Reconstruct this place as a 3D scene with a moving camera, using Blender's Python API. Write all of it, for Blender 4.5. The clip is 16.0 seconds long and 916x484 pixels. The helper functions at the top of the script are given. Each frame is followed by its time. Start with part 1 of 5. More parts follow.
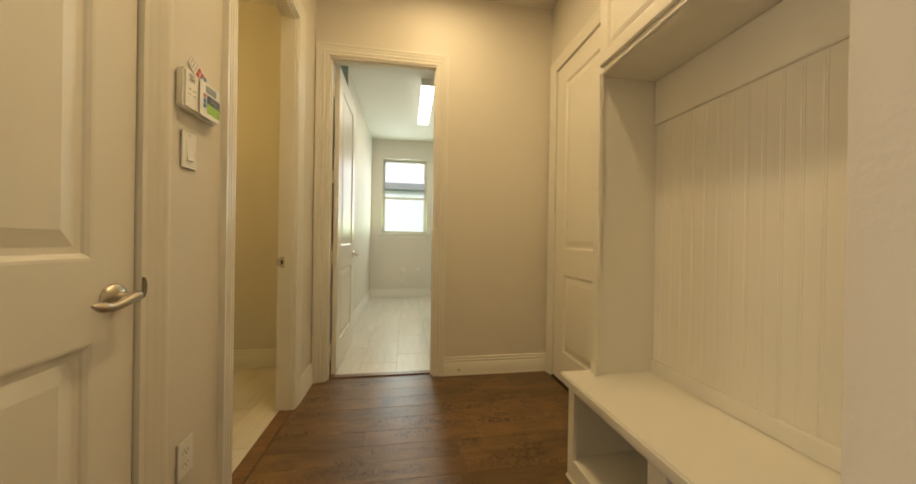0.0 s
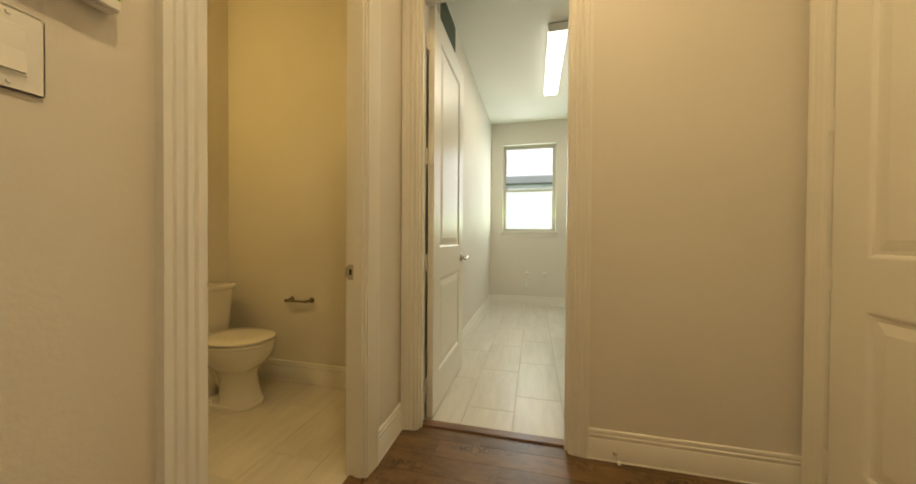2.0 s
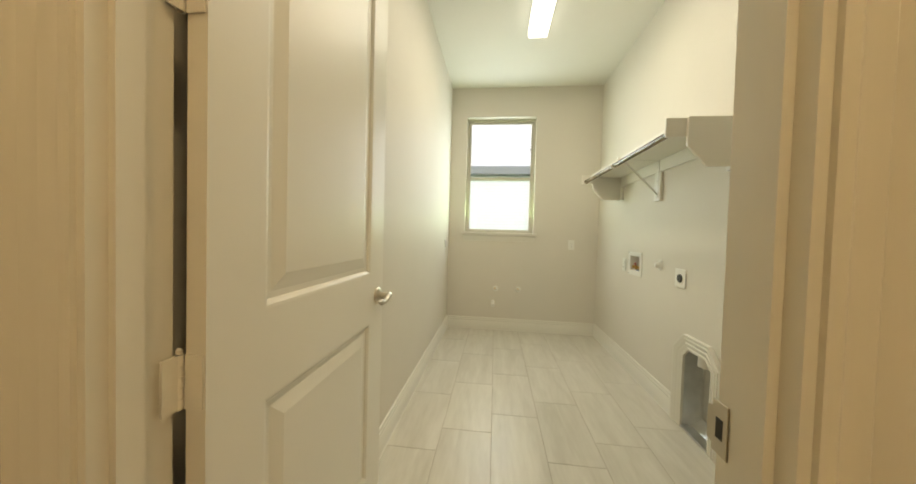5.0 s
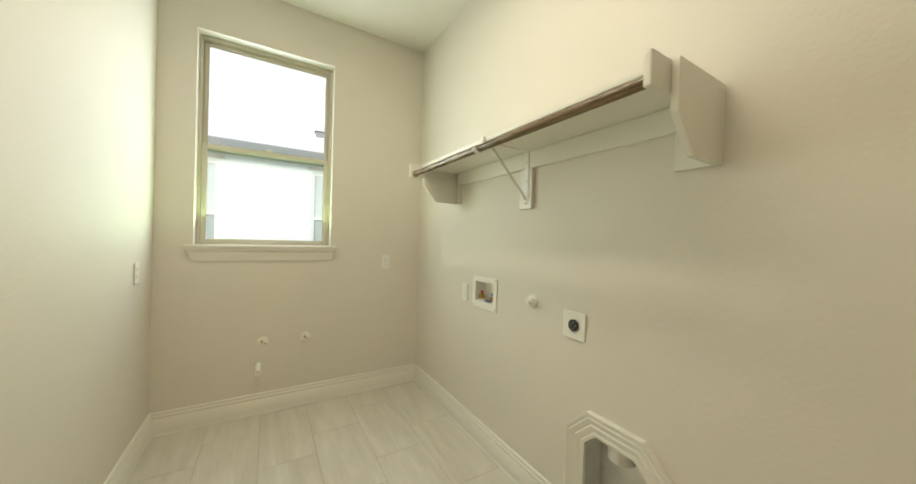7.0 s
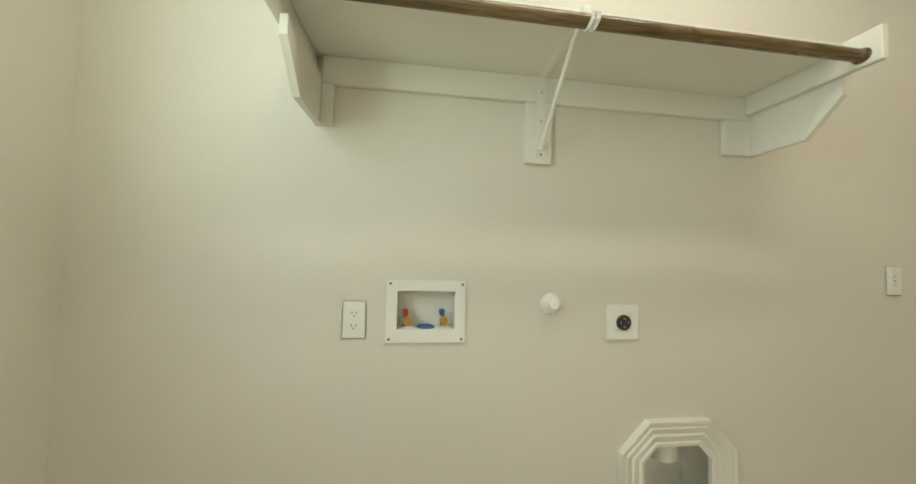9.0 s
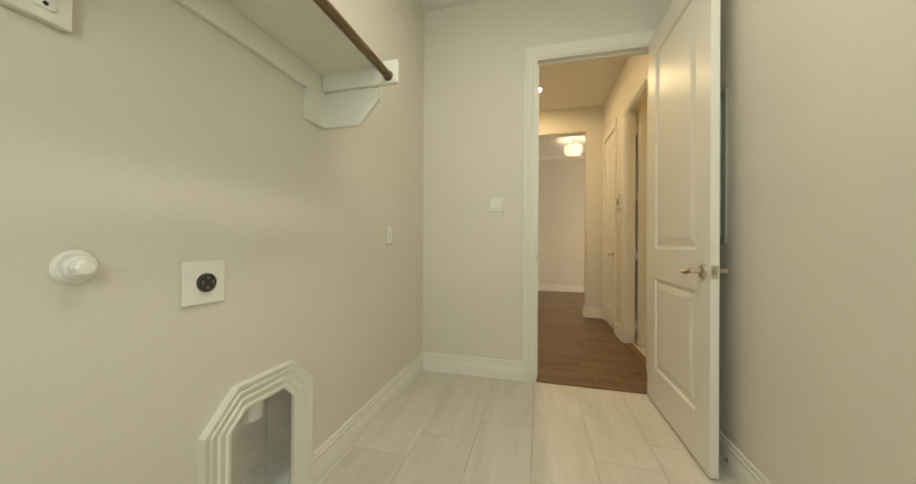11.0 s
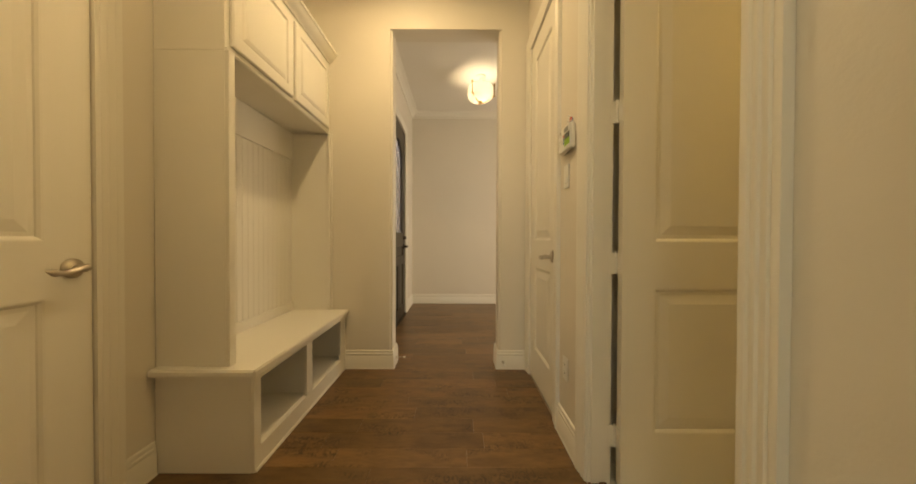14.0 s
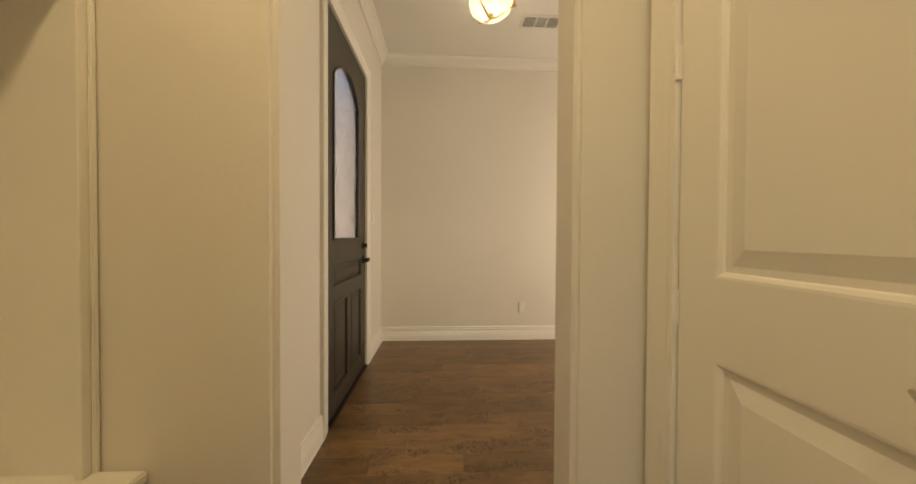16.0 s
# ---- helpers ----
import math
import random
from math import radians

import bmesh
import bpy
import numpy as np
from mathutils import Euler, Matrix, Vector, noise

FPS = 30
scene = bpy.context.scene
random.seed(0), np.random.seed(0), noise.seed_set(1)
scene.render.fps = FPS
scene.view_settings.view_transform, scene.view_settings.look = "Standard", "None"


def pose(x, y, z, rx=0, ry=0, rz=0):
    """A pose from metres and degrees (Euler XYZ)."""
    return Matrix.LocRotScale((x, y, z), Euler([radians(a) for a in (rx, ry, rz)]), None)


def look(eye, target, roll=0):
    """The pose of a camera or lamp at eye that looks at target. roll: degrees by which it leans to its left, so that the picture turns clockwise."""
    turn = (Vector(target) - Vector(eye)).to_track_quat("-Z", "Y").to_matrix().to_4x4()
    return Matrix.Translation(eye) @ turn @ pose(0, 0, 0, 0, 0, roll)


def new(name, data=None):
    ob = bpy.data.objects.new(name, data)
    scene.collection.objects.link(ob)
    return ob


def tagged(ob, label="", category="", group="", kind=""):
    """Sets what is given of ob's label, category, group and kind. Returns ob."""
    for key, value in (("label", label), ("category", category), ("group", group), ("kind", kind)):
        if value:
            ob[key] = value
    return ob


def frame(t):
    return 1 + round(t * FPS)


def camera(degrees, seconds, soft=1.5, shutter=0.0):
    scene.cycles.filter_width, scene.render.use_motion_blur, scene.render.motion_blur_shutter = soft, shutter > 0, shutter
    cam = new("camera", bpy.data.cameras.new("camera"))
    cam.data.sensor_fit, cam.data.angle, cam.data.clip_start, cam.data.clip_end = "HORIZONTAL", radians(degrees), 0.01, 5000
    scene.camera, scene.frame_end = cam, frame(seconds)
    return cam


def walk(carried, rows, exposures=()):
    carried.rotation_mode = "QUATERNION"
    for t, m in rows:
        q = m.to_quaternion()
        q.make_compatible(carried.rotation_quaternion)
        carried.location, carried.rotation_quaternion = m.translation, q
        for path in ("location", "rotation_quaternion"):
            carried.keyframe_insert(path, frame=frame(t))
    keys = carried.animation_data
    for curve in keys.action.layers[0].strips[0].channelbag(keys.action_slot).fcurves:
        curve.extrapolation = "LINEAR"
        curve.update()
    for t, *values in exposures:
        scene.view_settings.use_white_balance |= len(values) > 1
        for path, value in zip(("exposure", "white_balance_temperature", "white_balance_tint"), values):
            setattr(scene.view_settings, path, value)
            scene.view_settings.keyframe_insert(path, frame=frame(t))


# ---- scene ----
cam = camera(110.5, 16.0, soft=1.7)
PATH = [
    (0, (0.023, 0.342, 1.067), (0.345, 2.316, 1.062), 0.9),
    (0.5, (0.019, 0.581, 1.055), (0.216, 2.572, 1.045), 0.9),
    (1, (0.02, 0.807, 1.054), (-0.064, 2.805, 1.038), 0.5),
    (1.5, (0.046, 1.014, 1.07), (-0.247, 2.992, 1.052), 0.5),
    (2, (0.064, 1.177, 1.074), (-0.399, 3.123, 1.051), 0.4),
    (2.5, (0.052, 1.335, 1.059), (-0.561, 3.239, 1.035), 0.3),
    (3, (0.015, 1.511, 1.062), (-0.663, 3.392, 1.035), 0.4),
    (3.2, (0.015, 1.585, 1.057), (-0.672, 3.463, 1.027), 0.2),
    (5.3, (-0.094, 2.662, 1.185), (-0.135, 4.661, 1.141), 1.3),
    (5.5, (-0.115, 2.761, 1.187), (-0.012, 4.758, 1.157), 1.0),
    (6, (-0.083, 3.045, 1.199), (0.35, 4.997, 1.16), 1.7),
    (6.5, (-0.071, 3.383, 1.21), (0.675, 5.239, 1.19), 1.8),
    (7, (-0.029, 3.784, 1.29), (1.003, 5.497, 1.27), 1.8),
    (7.5, (0.011, 4.234, 1.323), (1.398, 5.675, 1.315), 1.9),
    (8, (0.032, 4.698, 1.302), (1.711, 5.784, 1.318), 2.0),
    (8.2, (0.034, 4.89, 1.265), (1.852, 5.721, 1.304), 2.1),
    (10.3, (0.25, 5.676, 1.061), (1.513, 4.125, 1.075), 0.8),
    (10.5, (0.245, 5.629, 1.053), (1.324, 3.945, 1.057), 0.7),
    (11, (0.224, 5.416, 1.04), (0.716, 3.478, 1.049), 0.4),
    (11.5, (0.149, 5.11, 1.046), (0.24, 3.112, 1.051), 0.4),
    (12, (0.11, 4.683, 1.099), (0.125, 2.683, 1.075), 0.6),
    (12.5, (0.064, 4.232, 1.092), (0.042, 2.233, 1.061), 0.3),
    (13, (-0.042, 3.820, 1.068), (-0.046, 1.820, 1.046), 0.1),
    (13.5, (-0.082, 3.380, 1.056), (-0.103, 1.381, 1.03), 0.0),
    (14, (-0.107, 3.064, 1.027), (-0.113, 1.064, 1.003), 0.2),
    (14.5, (-0.108, 2.71, 1.02), (-0.098, 0.71, 0.997), 0.2),
    (15, (-0.086, 2.339, 1.06), (-0.06, 0.34, 1.034), 0.5),
    (15.5, (-0.049, 1.926, 1.062), (-0.038, -0.073, 1.031), 0.5),
    (16, (-0.056, 1.468, 1.101), (-0.149, -0.529, 1.072), 0.3),
]
walk(cam, [(t, look(eye, target, roll)) for t, eye, target, roll in PATH], exposures=[
    (0, 1.29, 6430, 10), (3.2, 1.32, 6450, 10), (5.3, 1.32, 6600, 10), (6.5, 1.31, 6500, 10), (7, 1.32, 6450, 10), (8.2, 1.34, 6100, 10), (10.5, 1.33, 6100, 10),
    (11.2, 1.32, 6500, 10), (12, 1.27, 6950, 10), (13.5, 1.24, 7000, 10), (14.5, 1.32, 6600, 10), (15, 1.32, 6650, 10), (16, 1.32, 6350, 10)])


# world, sun and lamps
world = bpy.data.worlds.new("sky")
scene.world = world
world.use_nodes = True
wn = world.node_tree
sky = wn.nodes.new("ShaderNodeTexSky")
sky.sky_type, sky.sun_disc = "NISHITA", False
sky.sun_elevation, sky.sun_rotation = radians(31.7), radians(218)
wn.links.new(sky.outputs[0], wn.nodes["Background"].inputs[0])
wn.nodes["Background"].inputs[1].default_value = 0.11


def lamp(name, kind, at, power, color, size=0.1, size_y=None, aim=None):
    d = bpy.data.lights.new(name, kind)
    d.energy, d.color = power, color
    if kind == "AREA":
        d.size = size
        if size_y:
            d.shape, d.size_y = "RECTANGLE", size_y
    elif kind == "POINT":
        d.shadow_soft_size = size
    ob = new(name, d)
    ob.matrix_world = look(at, aim) if aim else Matrix.Translation(at)
    return ob


WARM, COOL = (1.0, 0.722, 0.362), (1.0, 0.90, 0.69)
sd = bpy.data.lights.new("sun", "SUN")
sd.energy, sd.angle, sd.color = 1.25, radians(10), (1, 0.97, 0.90)
sun = new("sun", sd)
sun.matrix_world = look((0, 0, 0), (1.0, 1.27, -1.0))
# the can at y 2.30 is unseen, added to brighten the north end
for y, power in ((1.24, 5.4), (2.30, 3.1)):
    lamp("can_lamp", "AREA", (0.26, y, 2.985), power, WARM, 0.13, aim=(0.26, y, 0))
lamp("foyer_lamp", "POINT", (-0.385, -0.80, 2.822), 3.1, (1.0, 0.80, 0.52), 0.05)
# added fill lamp with no seen source, brightens the foyer from the west
lamp("foyer_fill", "AREA", (-2.58, -0.85, 1.3), 15.5, (1.0, 0.84, 0.63), 1.5, 2.2, aim=(0, -0.85, 1.3))
lamp("tube_lamp", "AREA", (0.255, 4.72, 2.865), 5.5, COOL, 0.15, 1.2, aim=(0.255, 4.72, 0))
lamp("vanity_lamp", "POINT", (-2.1, 1.98, 2.25), 5.2, (1, 0.67, 0.21), 0.12)
lamp("window_lamp", "AREA", (-0.018, 6.505, 1.9), 5.2, (0.88, 0.97, 1.0), 0.64, 1.25, aim=(-0.027, 0, 1.9))
# added green fill aimed up, stands in for light bounced off the grass
lamp("lawn_bounce_fill", "AREA", (-0.018, 6.46, 1.33), 1.6, (0.66, 1.0, 0.42), 0.76, 0.15, aim=(-0.018, 5.0, 2.8))

# materials


def mat(name, color, rough=0.5, metal=0.0, bump=0.0, scale=60.0, vary=0.06, big=3.0, coat=0.0, rand=0.0):
    m = bpy.data.materials.new(name)
    m.use_nodes = True
    nt = m.node_tree
    b = nt.nodes["Principled BSDF"]
    b.inputs["Roughness"].default_value, b.inputs["Metallic"].default_value = rough, metal
    b.inputs["Coat Weight"].default_value = coat
    co = nt.nodes.new("ShaderNodeTexCoord")
    n1, n2 = nt.nodes.new("ShaderNodeTexNoise"), nt.nodes.new("ShaderNodeTexNoise")
    n1.inputs["Scale"].default_value, n2.inputs["Scale"].default_value = big, scale
    n1.inputs["Detail"].default_value, n2.inputs["Detail"].default_value = 4, 3
    for n in (n1, n2):
        nt.links.new(co.outputs["Object"], n.inputs["Vector"])
    mix = nt.nodes.new("ShaderNodeMix")
    mix.data_type = "RGBA"
    c = Vector(color)
    mix.inputs[6].default_value = (*(c * (1 - vary)), 1)
    mix.inputs[7].default_value = (*[min(1, v) for v in c * (1 + vary)], 1)
    nt.links.new(n1.outputs["Fac"], mix.inputs[0])
    out = mix.outputs[2]
    if rand:
        info = nt.nodes.new("ShaderNodeObjectInfo")
        hsv = nt.nodes.new("ShaderNodeHueSaturation")
        mr = nt.nodes.new("ShaderNodeMapRange")
        mr.inputs["To Min"].default_value, mr.inputs["To Max"].default_value = 1 - rand, 1 + rand
        nt.links.new(info.outputs["Random"], mr.inputs["Value"])
        nt.links.new(mr.outputs[0], hsv.inputs["Value"])
        nt.links.new(out, hsv.inputs["Color"])
        out = hsv.outputs[0]
    nt.links.new(out, b.inputs["Base Color"])
    rr = nt.nodes.new("ShaderNodeMapRange")
    rr.inputs["To Min"].default_value, rr.inputs["To Max"].default_value = max(0.02, rough * 0.85), min(1, rough * 1.15)
    nt.links.new(n2.outputs["Fac"], rr.inputs["Value"])
    nt.links.new(rr.outputs[0], b.inputs["Roughness"])
    if bump:
        bp = nt.nodes.new("ShaderNodeBump")
        bp.inputs["Strength"].default_value, bp.inputs["Distance"].default_value = bump, 0.004
        nt.links.new(n2.outputs["Fac"], bp.inputs["Height"])
        nt.links.new(bp.outputs[0], b.inputs["Normal"])
    return m


def glow(name, color, strength):
    m = mat(name, (0.9, 0.88, 0.82), 0.4)
    b = m.node_tree.nodes["Principled BSDF"]
    b.inputs["Emission Color"].default_value = (*color, 1)
    b.inputs["Emission Strength"].default_value = strength
    return m


def grained(name, dark, light, rough, stretch, rand=0.25, figure=9.0, bump=0.25, fac=(0.3, 0.72)):
    """Long grain along the first axis of each piece, shifted from piece to piece."""
    m = bpy.data.materials.new(name)
    m.use_nodes = True
    nt = m.node_tree
    b = nt.nodes["Principled BSDF"]
    co, info = nt.nodes.new("ShaderNodeTexCoord"), nt.nodes.new("ShaderNodeObjectInfo")
    add = nt.nodes.new("ShaderNodeVectorMath")
    add.operation = "ADD"
    mul = nt.nodes.new("ShaderNodeVectorMath")
    mul.operation = "SCALE"
    comb = nt.nodes.new("ShaderNodeCombineXYZ")
    for i in range(3):
        nt.links.new(info.outputs["Random"], comb.inputs[i])
    nt.links.new(comb.outputs[0], mul.inputs[0])
    mul.inputs["Scale"].default_value = 37.0
    nt.links.new(co.outputs["Object"], add.inputs[0])
    nt.links.new(mul.outputs[0], add.inputs[1])
    mp = nt.nodes.new("ShaderNodeMapping")
    mp.inputs["Scale"].default_value = stretch
    nt.links.new(add.outputs[0], mp.inputs["Vector"])
    n1, n2 = nt.nodes.new("ShaderNodeTexNoise"), nt.nodes.new("ShaderNodeTexNoise")
    n1.inputs["Scale"].default_value, n1.inputs["Detail"].default_value, n1.inputs["Distortion"].default_value = figure, 6, 0.8
    n2.inputs["Scale"].default_value, n2.inputs["Detail"].default_value = figure * 5, 3
    nt.links.new(mp.outputs[0], n1.inputs["Vector"])
    nt.links.new(mp.outputs[0], n2.inputs["Vector"])
    ramp = nt.nodes.new("ShaderNodeValToRGB")
    ramp.color_ramp.elements[0].position, ramp.color_ramp.elements[1].position = fac
    ramp.color_ramp.elements[0].color, ramp.color_ramp.elements[1].color = (*dark, 1), (*light, 1)
    av = nt.nodes.new("ShaderNodeMath")
    av.operation = "MULTIPLY_ADD"
    av.inputs[1].default_value = 0.3
    nt.links.new(n2.outputs["Fac"], av.inputs[0])
    sc = nt.nodes.new("ShaderNodeMath")
    sc.operation = "MULTIPLY"
    sc.inputs[1].default_value = 0.7
    nt.links.new(n1.outputs["Fac"], sc.inputs[0])
    nt.links.new(sc.outputs[0], av.inputs[2])
    nt.links.new(av.outputs[0], ramp.inputs["Fac"])
    hsv, mr = nt.nodes.new("ShaderNodeHueSaturation"), nt.nodes.new("ShaderNodeMapRange")
    mr.inputs["To Min"].default_value, mr.inputs["To Max"].default_value = 1 - rand, 1 + rand
    nt.links.new(info.outputs["Random"], mr.inputs["Value"])
    nt.links.new(mr.outputs[0], hsv.inputs["Value"])
    nt.links.new(ramp.outputs[0], hsv.inputs["Color"])
    nt.links.new(hsv.outputs[0], b.inputs["Base Color"])
    rr = nt.nodes.new("ShaderNodeMapRange")
    rr.inputs["To Min"].default_value, rr.inputs["To Max"].default_value = rough * 0.75, rough * 1.25
    nt.links.new(n1.outputs["Fac"], rr.inputs["Value"])
    nt.links.new(rr.outputs[0], b.inputs["Roughness"])
    bp = nt.nodes.new("ShaderNodeBump")
    bp.inputs["Strength"].default_value, bp.inputs["Distance"].default_value = bump, 0.003
    nt.links.new(av.outputs[0], bp.inputs["Height"])
    nt.links.new(bp.outputs[0], b.inputs["Normal"])
    return m


def glass_mat(name, rough=0.0, bump=0.0, color=(1, 1, 1)):
    m = mat(name, color, rough, bump=bump, scale=45, vary=0)
    b = m.node_tree.nodes["Principled BSDF"]
    b.inputs["Transmission Weight"].default_value, b.inputs["IOR"].default_value = 1.0, 1.45
    return m


PAINT = mat("wall_paint", (0.73, 0.685, 0.60), 0.62, bump=0.18, scale=75, vary=0.025)
CEIL = mat("ceiling_paint", (0.78, 0.75, 0.68), 0.8, bump=0.1, scale=90, vary=0.02)
TRIM = mat("trim_paint", (0.80, 0.77, 0.69), 0.33, bump=0.04, scale=40, vary=0.02)
DOORP = mat("door_paint", (0.80, 0.77, 0.69), 0.38, bump=0.05, scale=30, vary=0.02)
LOCK = mat("cabinet_paint", (0.80, 0.77, 0.69), 0.35, bump=0.03, scale=40, vary=0.02)
OAK = grained("plank_wood", (0.098, 0.053, 0.021), (0.205, 0.118, 0.048), 0.34, (1.0, 3.2, 3.2), 0.24, 4.5, 0.3, (0.28, 0.62))


def curly_plank(m):
    """Sparse dark curls and knots over the calm grain of the planks."""
    nt = m.node_tree
    b = nt.nodes["Principled BSDF"]
    base = b.inputs["Base Color"].links[0].from_socket
    vec = next(n for n in nt.nodes if n.type == "MAPPING").outputs[0]
    big, fine = nt.nodes.new("ShaderNodeTexNoise"), nt.nodes.new("ShaderNodeTexNoise")
    big.inputs["Scale"].default_value, big.inputs["Detail"].default_value = 3.4, 2
    fine.inputs["Scale"].default_value, fine.inputs["Detail"].default_value, fine.inputs["Distortion"].default_value = 13, 3, 2.5
    cross = nt.nodes.new("ShaderNodeMapping")
    cross.inputs["Scale"].default_value = (2.4, 0.5, 1)
    cross.inputs["Rotation"].default_value = (0, 0, 0.6)
    nt.links.new(vec, big.inputs["Vector"])
    nt.links.new(vec, cross.inputs["Vector"])
    nt.links.new(cross.outputs[0], fine.inputs["Vector"])
    r1, r2, mul = nt.nodes.new("ShaderNodeMapRange"), nt.nodes.new("ShaderNodeMapRange"), nt.nodes.new("ShaderNodeMath")
    r1.inputs["From Min"].default_value, r1.inputs["From Max"].default_value = 0.50, 0.63
    r2.inputs["From Min"].default_value, r2.inputs["From Max"].default_value = 0.44, 0.62
    mul.operation = "MULTIPLY"
    nt.links.new(big.outputs["Fac"], r1.inputs["Value"])
    nt.links.new(fine.outputs["Fac"], r2.inputs["Value"])
    nt.links.new(r1.outputs[0], mul.inputs[0])
    nt.links.new(r2.outputs[0], mul.inputs[1])
    mix = nt.nodes.new("ShaderNodeMix")
    mix.data_type = "RGBA"
    mix.inputs[7].default_value = (0.058, 0.032, 0.015, 1)
    nt.links.new(mul.outputs[0], mix.inputs[0])
    nt.links.new(base, mix.inputs[6])
    nt.links.new(mix.outputs[2], b.inputs["Base Color"])


curly_plank(OAK)
STRIP = grained("threshold_wood", (0.11, 0.055, 0.022), (0.27, 0.14, 0.06), 0.35, (1.0, 9.0, 9.0), 0.1, 5.0)
TILE = grained("floor_tile", (0.585, 0.545, 0.46), (0.72, 0.685, 0.60), 0.36, (5.0, 0.7, 1.0), 0.03, 2.2, 0.02, (0.32, 0.70))
GROUT = mat("grout", (0.50, 0.44, 0.35), 0.9, bump=0.3, scale=300)
NICKEL = mat("brushed_nickel", (0.55, 0.50, 0.42), 0.3, 1.0, bump=0.05, scale=200)
DKNICKEL = mat("dull_nickel", (0.24, 0.20, 0.15), 0.38, 1.0, bump=0.05, scale=200)
BLACKM = mat("dark_bronze", (0.035, 0.03, 0.026), 0.4, 0.8)
GOLD = mat("aged_brass", (0.55, 0.38, 0.13), 0.3, 1.0)
BRASS = mat("valve_brass", (0.70, 0.48, 0.16), 0.28, 1.0)
PLATE = mat("white_plastic", (0.84, 0.82, 0.76), 0.35, vary=0.01)
SLOT = mat("dark_slot", (0.03, 0.028, 0.025), 0.6)
GREYP = mat("grey_plastic", (0.22, 0.23, 0.21), 0.3)
GREEN = mat("green_print", (0.30, 0.52, 0.03), 0.5)
DKGREEN = mat("dark_print", (0.045, 0.055, 0.035), 0.4)
RED, BLUE = mat("red_plastic", (0.45, 0.045, 0.025), 0.4), mat("blue_plastic", (0.04, 0.13, 0.33), 0.4)
CHINA = mat("glazed_china", (0.84, 0.80, 0.70), 0.12, vary=0.01, coat=0.5)
GALV = mat("galvanised_steel", (0.66, 0.66, 0.64), 0.38, 1.0, bump=0.1, scale=25, vary=0.2, big=14)
PANELG = mat("panel_steel", (0.42, 0.43, 0.385), 0.45)
# grey put in for faint shade at outlet slots and button; also sticker print
FAINT = mat("slot_shade_and_print", (0.50, 0.48, 0.43), 0.5)
GRILLE = mat("grille_grey", (0.13, 0.15, 0.10), 0.5)
ROD = grained("rod_wood", (0.050, 0.030, 0.012), (0.28, 0.18, 0.08), 0.27, (14.0, 1.0, 14.0), 0.05, 4.0)
WALNUT = grained("frame_wood", (0.03, 0.017, 0.009), (0.085, 0.05, 0.027), 0.5, (14.0, 14.0, 1.0), 0.05, 3.0)
FDOOR = grained("front_door_wood", (0.022, 0.018, 0.013), (0.060, 0.048, 0.035), 0.42, (14.0, 14.0, 1.0), 0.05, 3.0, 0.1)
MIRROR = mat("mirror_silver", (0.9, 0.9, 0.88), 0.02, 1.0, vary=0)
GLASS = glass_mat("window_glass")
SEEDY = glass_mat("rain_glass", 0.05, 1.0, (1.0, 0.91, 0.83))
rain = SEEDY.node_tree.nodes.new("ShaderNodeMapping")
rain.inputs["Scale"].default_value = (1.6, 1.6, 0.28)
SEEDY.node_tree.links.new(next(n for n in SEEDY.node_tree.nodes if n.type == "TEX_COORD").outputs["Object"], rain.inputs["Vector"])
for n in [n for n in SEEDY.node_tree.nodes if n.type == "TEX_NOISE"]:
    SEEDY.node_tree.links.new(rain.outputs[0], n.inputs["Vector"])
for n in [n for n in SEEDY.node_tree.nodes if n.type == "BUMP"]:
    n.inputs["Distance"].default_value = 0.012
VINYL = mat("window_vinyl", (0.60, 0.56, 0.46), 0.4)
SHADEG = mat("frosted_glass", (0.9, 0.88, 0.82), 0.3, vary=0.01)
tr = SHADEG.node_tree.nodes.new("ShaderNodeBsdfTranslucent")
tr.inputs[0].default_value = (0.30, 0.29, 0.26, 1)
mx = SHADEG.node_tree.nodes.new("ShaderNodeMixShader")
mx.inputs[0].default_value = 0.25
SHADEG.node_tree.links.new(tr.outputs[0], mx.inputs[1])
SHADEG.node_tree.links.new(SHADEG.node_tree.nodes["Principled BSDF"].outputs[0], mx.inputs[2])
SHADEG.node_tree.links.new(mx.outputs[0], SHADEG.node_tree.nodes["Material Output"].inputs[0])
DIFF = glow("tube_diffuser", (1.0, 0.97, 0.84), 1.1)
LED = glow("led_disc", (1.0, 0.84, 0.58), 5.0)
GRASS = mat("grass", (0.10, 0.19, 0.03), 0.9, bump=0.6, scale=30, vary=0.3)
SHINGLE = mat("shingles", (0.70, 0.68, 0.63), 0.9, bump=0.4, scale=40)
FASCIA = mat("dark_fascia", (0.27, 0.28, 0.27), 0.6)
VENTW = mat("vent_white", (0.75, 0.72, 0.66), 0.5)


